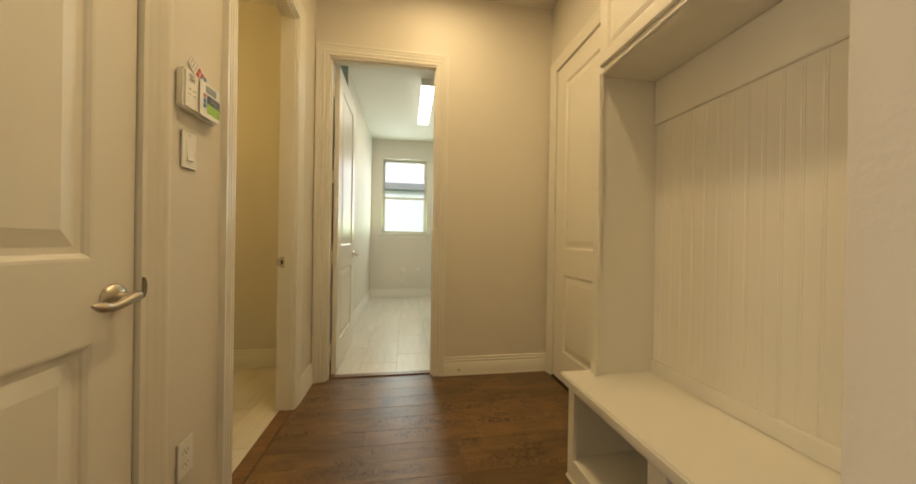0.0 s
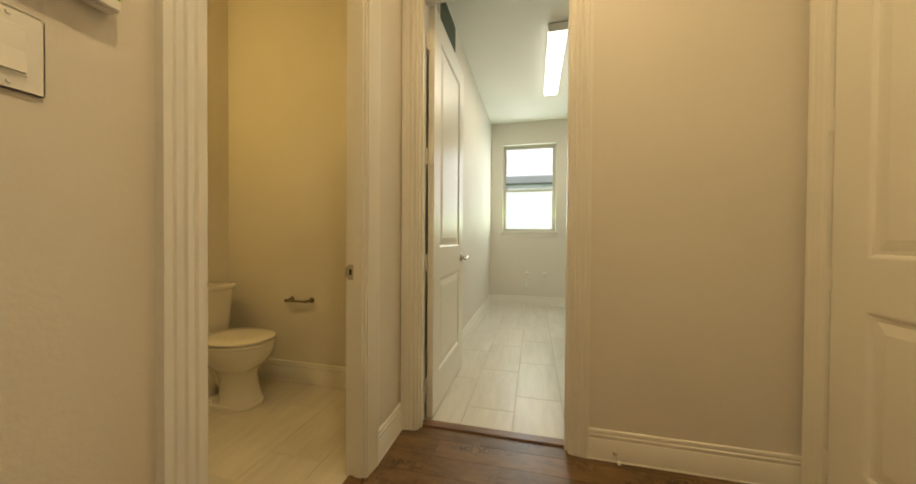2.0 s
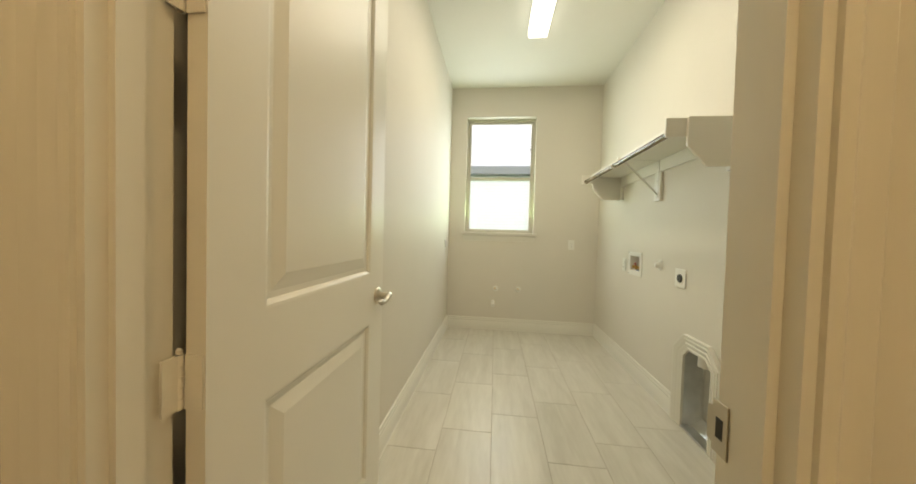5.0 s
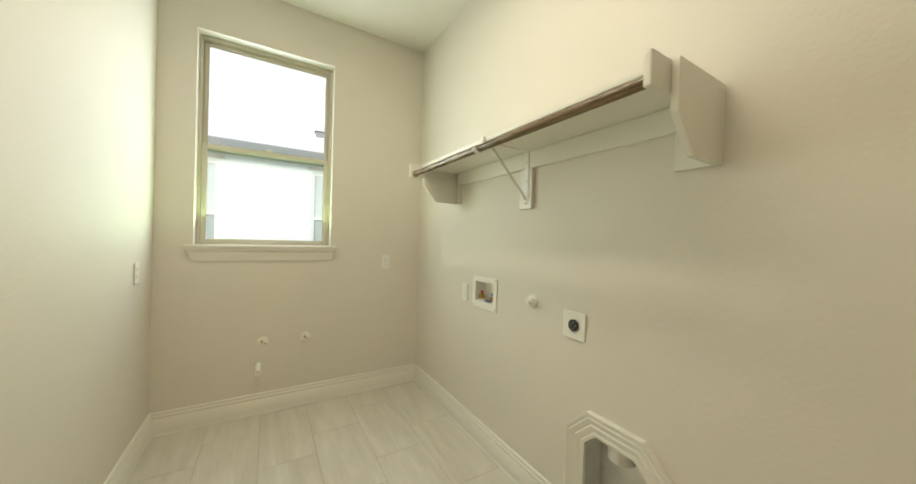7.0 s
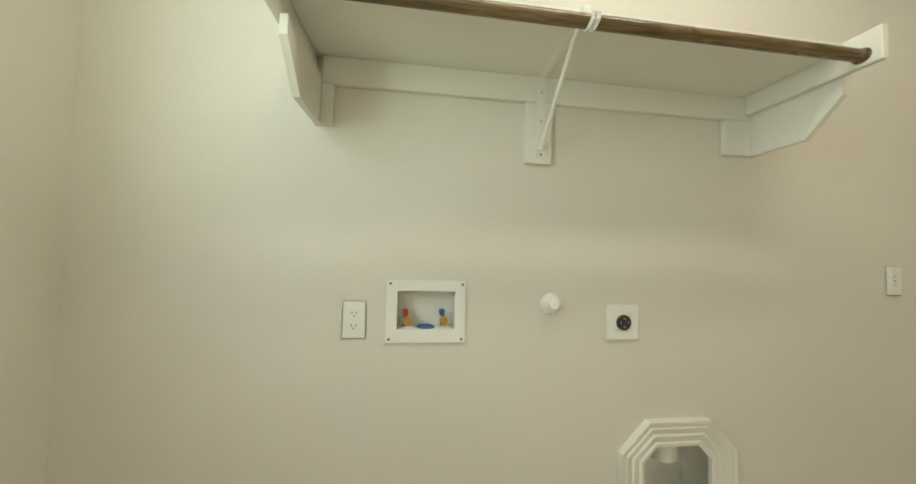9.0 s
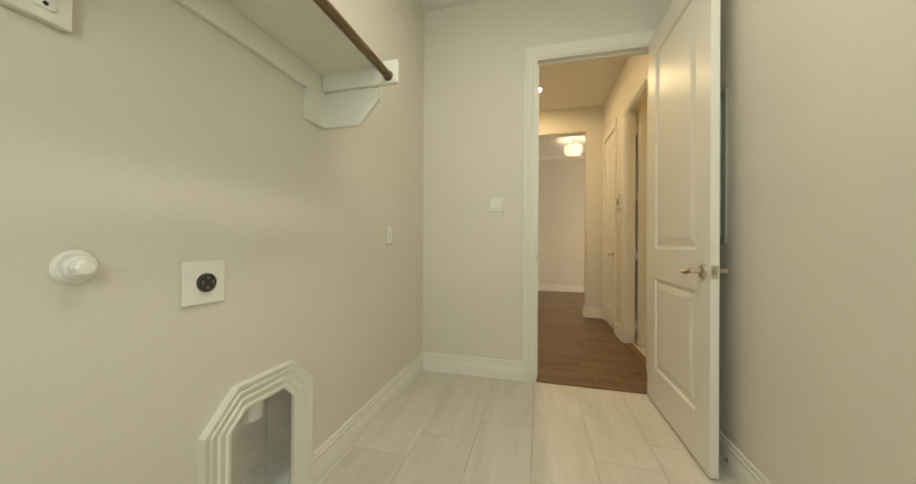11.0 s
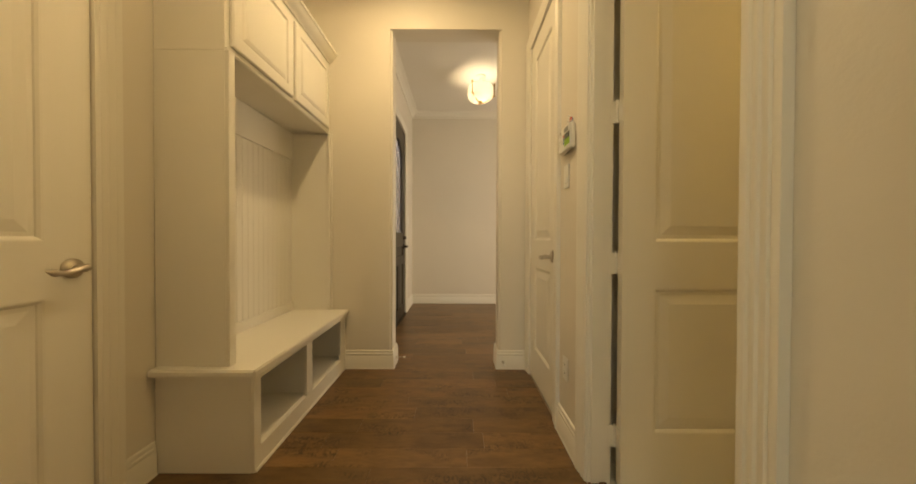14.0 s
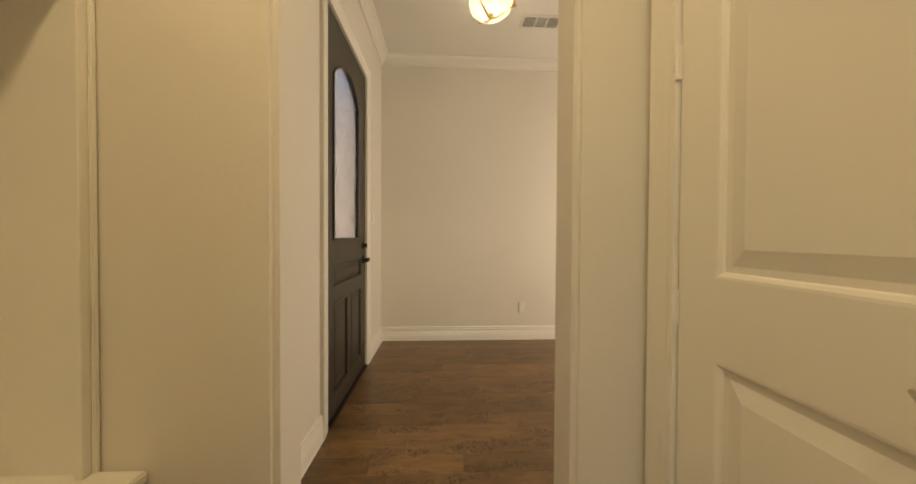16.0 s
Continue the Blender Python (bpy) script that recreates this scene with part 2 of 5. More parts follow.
def brick_mat(name, a, b2, mortar, scale=1.0):
    m = bpy.data.materials.new(name)
    m.use_nodes = True
    nt = m.node_tree
    b = nt.nodes["Principled BSDF"]
    b.inputs["Roughness"].default_value = 0.85
    co, sep, comb = nt.nodes.new("ShaderNodeTexCoord"), nt.nodes.new("ShaderNodeSeparateXYZ"), nt.nodes.new("ShaderNodeCombineXYZ")
    su = nt.nodes.new("ShaderNodeMath")
    nt.links.new(co.outputs["Object"], sep.inputs[0])
    nt.links.new(sep.outputs[0], su.inputs[0])
    nt.links.new(sep.outputs[1], su.inputs[1])
    nt.links.new(su.outputs[0], comb.inputs[0])
    nt.links.new(sep.outputs[2], comb.inputs[1])
    tx = nt.nodes.new("ShaderNodeTexBrick")
    nt.links.new(comb.outputs[0], tx.inputs["Vector"])
    tx.inputs["Scale"].default_value = scale
    tx.inputs["Brick Width"].default_value, tx.inputs["Row Height"].default_value, tx.inputs["Mortar Size"].default_value = 0.21, 0.075, 0.008
    for i, c in ((1, a), (2, b2), (3, mortar)):
        tx.inputs[i].default_value = (*c, 1)
    nt.links.new(tx.outputs[0], b.inputs["Base Color"])
    bp = nt.nodes.new("ShaderNodeBump")
    bp.inputs["Strength"].default_value, bp.inputs["Distance"].default_value = 0.6, 0.01
    bp.invert = True
    nt.links.new(tx.outputs["Fac"], bp.inputs["Height"])
    nt.links.new(bp.outputs[0], b.inputs["Normal"])
    return m


WBRICK = brick_mat("white_brick", (0.79, 0.84, 0.79), (0.76, 0.81, 0.76), (0.71, 0.76, 0.71))
PBRICK = brick_mat("porch_brick", (0.78, 0.60, 0.50), (0.50, 0.39, 0.33), (0.92, 0.88, 0.82))

# mesh helpers


def mesh(bm, name, material, smooth=False, angle=35):
    me = bpy.data.meshes.new(name)
    bmesh.ops.recalc_face_normals(bm, faces=bm.faces)
    if smooth:
        for f in bm.faces:
            f.smooth = True
        for e in bm.edges:
            e.smooth = len(e.link_faces) == 2 and e.calc_face_angle(0) < radians(angle)
    bm.to_mesh(me)
    bm.free()
    me.materials.append(material)
    return me


def part(name, bm, material, parent=None, label="", smooth=False, at=None, angle=35):
    ob = new(name, mesh(bm, name, material, smooth, angle))
    if parent:
        ob.parent = parent
    if at is not None:
        ob.matrix_local = at
    return tagged(ob, label=label)


def thing(name, label, category, at=None, group="", kind=""):
    ob = new(name)
    ob.empty_display_size = 0.1
    if at is not None:
        ob.matrix_world = at
    return tagged(ob, label, category, group, kind)


def box(bm, a, b, bevel=0.0, seg=2):
    vs = [bm.verts.new((x, y, z)) for x in (a[0], b[0]) for y in (a[1], b[1]) for z in (a[2], b[2])]
    fs = [bm.faces.new([vs[i] for i in q]) for q in ((0, 1, 3, 2), (4, 6, 7, 5), (0, 4, 5, 1), (2, 3, 7, 6), (0, 2, 6, 4), (1, 5, 7, 3))]
    if bevel:
        es = list({e for f in fs for e in f.edges})
        bmesh.ops.bevel(bm, geom=es, offset=bevel, segments=seg, affect="EDGES", clamp_overlap=True)
    return bm


def boxes(*pairs, bevel=0.0, seg=2):
    bm = bmesh.new()
    for a, b in pairs:
        box(bm, a, b, bevel, seg)
    return bm


def loft(bm, rings, caps=True):
    rows = [[bm.verts.new(p) for p in r] for r in rings]
    n = len(rows[0])
    for a, b in zip(rows, rows[1:]):
        for i in range(n):
            bm.faces.new((a[i], a[(i + 1) % n], b[(i + 1) % n], b[i]))
    if caps:
        bm.faces.new(rows[0][::-1])
        bm.faces.new(rows[-1])
    return bm


def circle(c, r, axis, n=20):
    out = []
    for i in range(n):
        a = 2 * math.pi * i / n
        u, v = r * math.cos(a), r * math.sin(a)
        out.append({"x": (c[0], c[1] + u, c[2] + v), "y": (c[0] + u, c[1], c[2] + v), "z": (c[0] + u, c[1] + v, c[2])}[axis])
    return out


def lathe(bm, c, axis, profile, n=24):
    """profile: (distance along the axis, radius)."""
    k = "xyz".index(axis)
    rings = []
    for d, r in profile:
        p = list(c)
        p[k] += d
        rings.append(circle(p, max(r, 1e-4), axis, n))
    return loft(bm, rings)


def tube(bm, path, radii, n=12):
    rings = []
    path = [Vector(p) for p in path]
    for i, p in enumerate(path):
        d = (path[min(i + 1, len(path) - 1)] - path[max(i - 1, 0)]).normalized()
        s = d.cross(Vector((0, 0, 1)))
        s = (s if s.length > 0.05 else d.cross(Vector((0, 1, 0)))).normalized()
        u = s.cross(d)
        r = radii[i] if isinstance(radii, (list, tuple)) else radii
        rings.append([p + r * (math.cos(2 * math.pi * k / n) * s + math.sin(2 * math.pi * k / n) * u) for k in range(n)])
    return loft(bm, rings)


def egg(cx, cy, z, a, b, n=36, power=2.3, front=1.0):
    """A rounded ring; front stretches its +x half."""
    out = []
    for i in range(n):
        t = 2 * math.pi * i / n
        c, s = math.cos(t), math.sin(t)
        x = math.copysign(abs(c) ** (2 / power), c) * a * (front if c > 0 else 1)
        out.append((cx + x, cy + math.copysign(abs(s) ** (2 / power), s) * b, z))
    return out


def sweep(bm, path, profile, put, closed=False):
    """Runs profile (outward, proud) along a flat path; put(u, v, d) gives the place. Outward is to the left of the path."""
    n = len(path)
    rows = []
    for i, p in enumerate(path):
        p = Vector(p)
        a = Vector(path[(i - 1) % n]) if closed or i else None
        c = Vector(path[(i + 1) % n]) if closed or i < n - 1 else None
        d1 = (p - a).normalized() if a is not None else (c - p).normalized()
        d2 = (c - p).normalized() if c is not None else d1
        n1, n2 = Vector((-d1.y, d1.x)), Vector((-d2.y, d2.x))
        m = (n1 + n2) / (1 + n1.dot(n2))
        rows.append([bm.verts.new(put(p.x + m.x * u, p.y + m.y * u, d)) for u, d in profile])
    k = len(profile)
    for i in range(n if closed else n - 1):
        r, s = rows[i], rows[(i + 1) % n]
        for j in range(k):
            bm.faces.new((r[j], r[(j + 1) % k], s[(j + 1) % k], s[j]))
    if not closed:
        bm.faces.new(rows[0])
        bm.faces.new(rows[-1][::-1])
    return bm


# profiles: (outward, proud)
CASING = [(0.0, 0.0), (0.0, 0.011), (0.012, 0.013), (0.018, 0.009), (0.026, 0.014), (0.036, 0.016), (0.041, 0.012), (0.052, 0.017),
          (0.060, 0.019), (0.064, 0.015), (0.074, 0.021), (0.085, 0.021), (0.085, 0.0)]
BASE = [(0.0, 0.0), (0.0, 0.019), (0.004, 0.0185), (0.007, 0.015), (0.098, 0.015), (0.104, 0.011), (0.112, 0.014), (0.120, 0.013), (0.124, 0.009), (0.134, 0.011),
        (0.142, 0.009), (0.145, 0.005), (0.145, 0.0)]
CROWN = [(0.0, 0.0), (0.0, 0.085), (0.012, 0.085), (0.018, 0.072), (0.045, 0.05), (0.062, 0.022), (0.075, 0.018), (0.09, 0.018), (0.09, 0.0)]


def structure(name, bm, material, label="", smooth=False):
    return tagged(part(name, bm, material, smooth=smooth), label=label, kind="structure")


def trim(put, x0, x1, h, label="cream painted moulded door casing around an opening"):
    bm = bmesh.new()
    sweep(bm, [(x1, 0), (x1, h), (x0, h), (x0, 0)][::-1], CASING, put)
    return structure("trim", bm, TRIM, label, smooth=True)


def baseboard(*paths):
    """Each path runs along a wall's foot with the room on its left."""
    bm = bmesh.new()
    for path in paths:
        sweep(bm, path, [(d, u) for u, d in BASE], lambda x, y, z: (x, y, z + 0.001))
    return structure("baseboard", bm, TRIM, "cream painted stepped baseboard along the wall foot", smooth=True)


# the shell
HW, HE, HN, HS, HC = -0.66, 1.20, 2.845, 0.572, 3.01     # hall
LW, LE, LS, LN, LC = -0.630, 1.15, 2.945, 6.435, 2.955    # laundry
BW, BE, BS, BN = -2.28, -0.747, 1.62, 3.20                # bath
FE, FN, FS, FW, FC = 0.60, 0.407, -1.93, -2.6, 2.985     # foyer
DH = 2.44
LD0, LD1 = -0.567, 0.25      # laundry door opening
BD0, BD1 = 1.733, 2.457      # bath door opening
CD0, CD1 = 0.674, 1.281      # closet door
GD0, GD1 = 1.917, 2.733      # garage door
OP0, OP1, OPH = -0.432, 0.402, 2.653
FD0, FD1 = -1.262, -0.345    # front door
WX0, WX1, WZ0, WZ1 = -0.437, 0.400, 1.20, 2.602

structure("wall_hall_west", boxes(((BE, FN, 0), (HW, CD0, 3.1)), ((BE, CD0, DH), (HW, CD1, 3.1)), ((BE, CD1, 0), (HW, BD0, 3.1)),
          ((BE, BD0, DH), (HW, BD1, 3.1)), ((BE, BD1, 0), (HW, LS, 3.1))), PAINT, "warm greige painted drywall with two doorways")
structure("wall_hall_north", boxes(((HW, HN, 0), (LD0, LS, 3.1)), ((LD0, HN, DH), (LD1, LS, 3.1)), ((LD1, HN, 0), (1.32, LS, 3.1))),
          PAINT, "warm greige painted drywall with the laundry doorway")
structure("wall_hall_east", boxes(((HE, FN, 0), (1.32, GD0, 3.1)), ((HE, GD0, DH), (1.32, GD1, 3.1)), ((HE, GD1, 0), (1.32, HN, 3.1))),
          PAINT, "warm greige painted drywall with one door")


def soft_wall(name, pieces, corners, label):
    """Boxes whose upright corners at the given places are rounded."""
    bm = boxes(*pieces)
    es = [e for e in bm.edges if abs(e.verts[0].co.z - e.verts[1].co.z) > 1
          and any((e.verts[0].co.xy - Vector(c)).length < 0.001 for c in corners)]
    bmesh.ops.bevel(bm, geom=es, offset=0.018, segments=5, affect="EDGES")
    return structure(name, bm, PAINT, label, smooth=True)


soft_wall("wall_hall_south", [((HW, FN, 0), (OP0, HS, OPH)), ((OP1, FN, 0), (HE, HS, OPH)), ((HW, FN, OPH), (HE, HS, 3.1))],
          [(OP0, FN), (OP0, HS), (OP1, FN), (OP1, HS)], "warm greige painted drywall with a wide cased-free opening and rounded corners")
structure("wall_laundry_west", boxes(((BE, LS, 0), (LW, 6.60, 3.1))), PAINT, "pale greige painted drywall")
structure("wall_laundry_east", boxes(((LE, LS, 0), (LE + 0.12, 4.375, 3.1)), ((LE, 4.375, 0.502), (LE + 0.12, 4.64, 3.1)), ((LE, 4.64, 0), (LE + 0.12, 5.301, 3.1)),
          ((LE, 5.301, 0), (LE + 0.12, 5.491, 0.896)), ((LE, 5.301, 1.024), (LE + 0.12, 5.491, 3.1)), ((LE, 5.491, 0), (LE + 0.12, 6.60, 3.1))),
          PAINT, "pale greige painted drywall with a dryer vent recess")
structure("wall_laundry_north", boxes(((LW, LN, 0), (WX0, 6.60, 3.1)), ((WX1, LN, 0), (LE, 6.60, 3.1)), ((WX0, LN, 0), (WX1, 6.60, WZ0)),
          ((WX0, LN, WZ1), (WX1, 6.60, 3.1))), PAINT, "pale greige painted drywall with a window")
structure("wall_bath_west", boxes(((BW - 0.1, 1.55, 0), (BW, 3.3, 3.1))), PAINT, "warm greige painted drywall")
structure("wall_bath_north", boxes(((BW, BN, 0), (BE, 3.3, 3.1))), PAINT, "warm greige painted drywall")
structure("wall_bath_south", boxes(((BW, 1.55, 0), (BE, BS, 3.1))), PAINT, "warm greige painted drywall")
structure("wall_foyer_east", boxes(((FE, FD1, 0), (FE + 0.14, FN, 3.1)), ((FE, FD0, DH), (FE + 0.14, FD1, 3.1)), ((FE, FS - 0.1, 0), (FE + 0.14, FD0, 3.1))),
          PAINT, "warm greige painted drywall around the front door")
structure("wall_foyer_south", boxes(((FW, FS - 0.1, 0), (FE, FS, 3.1))), PAINT, "warm greige painted drywall")
# the opening is unseen, added to hold the fill lamp
structure("wall_foyer_west", boxes(((FW - 0.1, FS - 0.1, 0), (FW, -1.6, 3.1)), ((FW - 0.1, -0.1, 0), (FW, 0.55, 3.1)), ((FW - 0.1, -1.6, 2.45), (FW, -0.1, 3.1))), PAINT, "warm greige painted drywall")
structure("wall_foyer_north", boxes(((FW, FN, 0), (BE, 0.55, 3.1))), PAINT, "warm greige painted drywall")
structure("wall_closet", boxes(((-1.5, 0.55, 0), (-1.4, 1.55, 3.1)), ((-1.4, 1.45, 0), (BE, 1.548, 3.1))), PAINT, "plain closet wall behind the door")
structure("ceiling_hall", boxes(((HW, HS, HC), (HE, HN, 3.25))), CEIL, "cream painted hall ceiling")
structure("ceiling_laundry", boxes(((LW, LS, LC), (LE, LN, 3.25))), CEIL, "pale painted laundry ceiling")
structure("ceiling_foyer", boxes(((FW, FS, FC), (FE, FN, 3.25))), CEIL, "cream painted foyer ceiling")
structure("ceiling_bath", boxes(((BW, BS, 3.0), (BE, BN, 3.25))), CEIL, "cream painted bath ceiling")
structure("ceiling_closet", boxes(((-1.4, 0.55, 3.0), (BE, 1.45, 3.25))), CEIL, "closet ceiling")
structure("ground", boxes(((-60, -60, -0.6), (60, 60, -0.35))), GRASS, "green lawn around the house")
floor = structure("floor", boxes(((FW - 0.1, FS - 0.1, -0.34), (1.4, 6.62, -0.012))), GROUT, "floor slab under wood planks and tiles")

# casings
trim(lambda u, v, d: (u, HN - d, v), LD0, LD1, DH)
trim(lambda u, v, d: (u, LS + d, v), LD0, LD1, DH)
trim(lambda u, v, d: (HW + d, u, v), BD0, BD1, DH)
trim(lambda u, v, d: (BE - d, u, v), BD0, BD1, DH)
trim(lambda u, v, d: (HW + d, u, v), CD0, CD1, DH)
trim(lambda u, v, d: (HE - d, u, v), GD0, GD1, DH)
trim(lambda u, v, d: (FE - d, u, v), FD0, FD1, DH, "cream painted moulded casing around the front door")
# jamb linings with stops
J = 0.012


def jambs(x0, x1, a0, a1, stop, put, label="cream painted door jamb lining"):
    """Lining of an opening: x0..x1 its width, a0..a1 through the wall, stop: where the stop bead sits."""
    bm = bmesh.new()
    for p, q in (((x0 - 0.002, a0, 0.0), (x0 + J, a1, DH)), ((x1 - J, a0, 0.0), (x1 + 0.002, a1, DH)), ((x0 + J, a0, DH - J), (x1 - J, a1, DH + 0.002)),
                 ((x0 + J, stop, 0.0), (x0 + J + 0.011, stop + 0.035, DH - J)), ((x1 - J - 0.011, stop, 0.0), (x1 - J, stop + 0.035, DH - J)),
                 ((x0 + J + 0.011, stop, DH - J - 0.011), (x1 - J - 0.011, stop + 0.035, DH - J))):
        box(bm, put(*p), put(*q))
    return structure("trim", bm, TRIM, label)


jambs(LD0, LD1, HN - 0.004, LS + 0.004, HN + 0.02, lambda u, a, z: (u, a, z))
jambs(BD0, BD1, BE - 0.004, HW + 0.004, BE + 0.045, lambda u, a, z: (a, u, z))

# baseboards
CW = 0.0855
baseboard([(HW, HN), (HW, BD1 + CW)], [(HW, BD0 - CW), (HW, CD1 + CW)])
baseboard([(HE, HN), (LD1 + CW, HN)])
baseboard([(HE, 1.70), (HE, GD0 - CW)])
baseboard([(HW + 0.001, HS), (OP0, HS), (OP0, FN), (FW, FN)])
baseboard([(FE, FD1 + CW), (FE, FN), (OP1, FN), (OP1, HS), (0.765, HS)])
baseboard([(LE, 4.729), (LE, LN), (LW, LN), (LW, LS)])
baseboard([(LD1 + CW, LS), (LE, LS), (LE, 4.286)])
baseboard([(BE, BN), (BW, BN), (BW, BS)])
baseboard([(FW, FS), (FE, FS), (FE, FD0 - CW)])
bm = bmesh.new()
sweep(bm, [(FW, FS), (FE, FS), (FE, FN), (FW, FN)], [(d, -u) for u, d in CROWN], lambda u, v, d: (u, v, FC + d), closed=True)
structure("trim", bm, TRIM, "cream painted crown moulding under the foyer ceiling", smooth=True)

# thresholds
structure("trim", boxes(((LD0 + J, 2.885, -0.01), (LD1 - J, 2.945, 0.009)), bevel=0.004), STRIP, "stained wood reducer strip at the laundry doorway")
structure("trim", boxes(((BE + 0.012, BD0 + J, -0.01), (-0.655, BD1 - J, 0.009)), bevel=0.004), STRIP, "stained wood reducer strip at the bath doorway")
structure("trim", boxes(((1.185, GD0, -0.01), (1.30, GD1, 0.014)), bevel=0.003), BLACKM, "dark bronze threshold under the garage door")
structure("trim", boxes(((0.585, FD0, -0.01), (0.73, FD1, 0.016)), bevel=0.003), BLACKM, "dark bronze front door threshold")

# doors


def nest(bm, x0, x1, z0, z1, y, sign, steps):
    """A moulded field: nested rectangles (inset, depth) ending in a flat middle."""
    rows = []
    for i, d in steps:
        rows.append([bm.verts.new((x, y - sign * d, z)) for x, z in ((x0 + i, z0 + i), (x1 - i, z0 + i), (x1 - i, z1 - i), (x0 + i, z1 - i))])
    for a, b in zip(rows, rows[1:]):
        for k in range(4):
            bm.faces.new((a[k], a[(k + 1) % 4], b[(k + 1) % 4], b[k]))
    bm.faces.new(rows[-1])


FIELD = [(0, 0), (0.006, 0.001), (0.013, 0.006), (0.016, 0.0105), (0.030, 0.0105), (0.036, 0.009), (0.062, 0.003), (0.066, 0.002)]


def leaf_mesh(w, h, t, stile, panels):
    bm = bmesh.new()
    z0 = 0.012
    zs = [z0] + [z for p in panels for z in p] + [h]
    for y, sign in ((0.0, -1), (t, 1)):
        for i in range(len(zs) - 1):
            a, b = zs[i], zs[i + 1]
            if i % 2 == 0:
                bm.faces.new([bm.verts.new(p) for p in ((0, y, a), (w, y, a), (w, y, b), (0, y, b))])
            else:
                for xa, xb in ((0, stile), (w - stile, w)):
                    bm.faces.new([bm.verts.new(p) for p in ((xa, y, a), (xb, y, a), (xb, y, b), (xa, y, b))])
                nest(bm, stile, w - stile, a, b, y, sign, FIELD)
    for p in (((0, 0, z0), (0, t, z0), (0, t, h), (0, 0, h)), ((w, 0, z0), (w, t, z0), (w, t, h), (w, 0, h)),
              ((0, 0, z0), (w, 0, z0), (w, t, z0), (0, t, z0)), ((0, 0, h), (w, 0, h), (w, t, h), (0, t, h))):
        bm.faces.new([bm.verts.new(q) for q in p])
    bmesh.ops.remove_doubles(bm, verts=bm.verts, dist=0.0004)
    return bm


def handle(parent, x, z, y, out, way, material=NICKEL):
    """A lever on a round rose; out: the face's side (-1 or 1) along y, way: the lever's way along x."""
    bm = bmesh.new()
    o = out
    lathe(bm, (x, y, z), "y", [(0, 0.034), (o * 0.004, 0.034), (o * 0.010, 0.030), (o * 0.013, 0.022), (o * 0.016, 0.013), (o * 0.030, 0.0115), (o * 0.050, 0.012), (o * 0.056, 0.009)], 28)
    p = []
    for i in range(15):
        s = i / 14
        p.append((x + way * (0.113 * s - 0.008), y + o * (0.046 + 0.004 * math.sin(s * 3.1)), z - 0.004 + 0.007 * math.cos(s * 5.2)))
    tube(bm, p, [0.006 + 0.0062 * (1 - i / 14) ** 0.7 + (0.0035 if i in (11, 12) else 0) - (0.003 if i == 14 else 0) for i in range(15)], 14)
    return part("door_handle", bm, material, parent, "brushed nickel lever handle", smooth=True, angle=50)


def hinge(parent, x, y, z, leafs):
    """A butt hinge: knuckle and the plates seen."""
    bm = bmesh.new()
    for k in range(5):
        lathe(bm, (x, y, z - 0.044 + k * 0.0178), "z", [(0, 0.0062), (0.0168, 0.0062)], 10)
    lathe(bm, (x, y, z + 0.045), "z", [(0, 0.004), (0.006, 0.005), (0.009, 0.002)], 10)
    for a, b in leafs:
        box(bm, a, b)
    return part("hinge", bm, TRIM, parent, "cream painted butt hinge", smooth=True)


PANELS = ((0.232, 0.828), (1.012, 2.30))


def door(name, at, w, label, stile=0.132, hinge_side=-1, knob=True, h=DH - 0.008, lever=0.92):
    d = thing(name, label, "door", at, kind="structure")
    t = 0.035
    part("leaf", leaf_mesh(w, h, t, stile, PANELS), DOORP, d)
    if knob:
        handle(d, w - 0.059, lever, 0, -1, -1)
        handle(d, w - 0.059, lever, t, 1, -1)
        bm = boxes(((w - 0.0005, t / 2 - 0.013, lever - 0.03), (w + 0.002, t / 2 + 0.013, lever + 0.03)), bevel=0.0008, seg=1)
        box(bm, (w, t / 2 - 0.008, lever - 0.012), (w + 0.011, t / 2 + 0.007, lever + 0.012), 0.003)
        part("latch", bm, NICKEL, d, "brushed nickel latch plate")
    return d


HZ = (0.20, 0.925, 1.55, 2.22)
closet = door("door_1", pose(-0.664, CD0 + 0.003, 0, 0, 0, 90), 0.601, "closed cream two-panel closet door with nickel lever", 0.108)
garage = door("door_2", pose(1.204, GD1 - 0.003, 0, 0, 0, -90), 0.810, "closed cream two-panel door with nickel lever")
laundry = door("door_3", pose(-0.508, 2.960, 0, 0, 0, 90.4), 0.816, "open cream two-panel laundry door swung against the wall")
bath = door("door_4", pose(-0.775, 1.784, 0, 0, 0, 180), 0.697, "open cream two-panel bath door", 0.128)
for d in (closet, garage):
    for z in HZ:
        hinge(d, -0.002, -0.013, z, [((-0.008, -0.012, z - 0.044), (0.004, -0.0005, z + 0.044)), ((-0.016, -0.0035, z - 0.044), (-0.003, -0.001, z + 0.044))])
for z in HZ:
    hinge(laundry, -0.006, 0.041, z, [((-0.0035, 0.003, z - 0.044), (-0.0005, 0.034, z + 0.044)), ((-0.036, 0.0375, z - 0.044), (-0.004, 0.041, z + 0.044))])
    hinge(bath, -0.006, 0.041, z, [((-0.0035, 0.003, z - 0.044), (-0.0005, 0.034, z + 0.044)), ((-0.036, 0.0375, z - 0.044), (-0.004, 0.041, z + 0.044))])


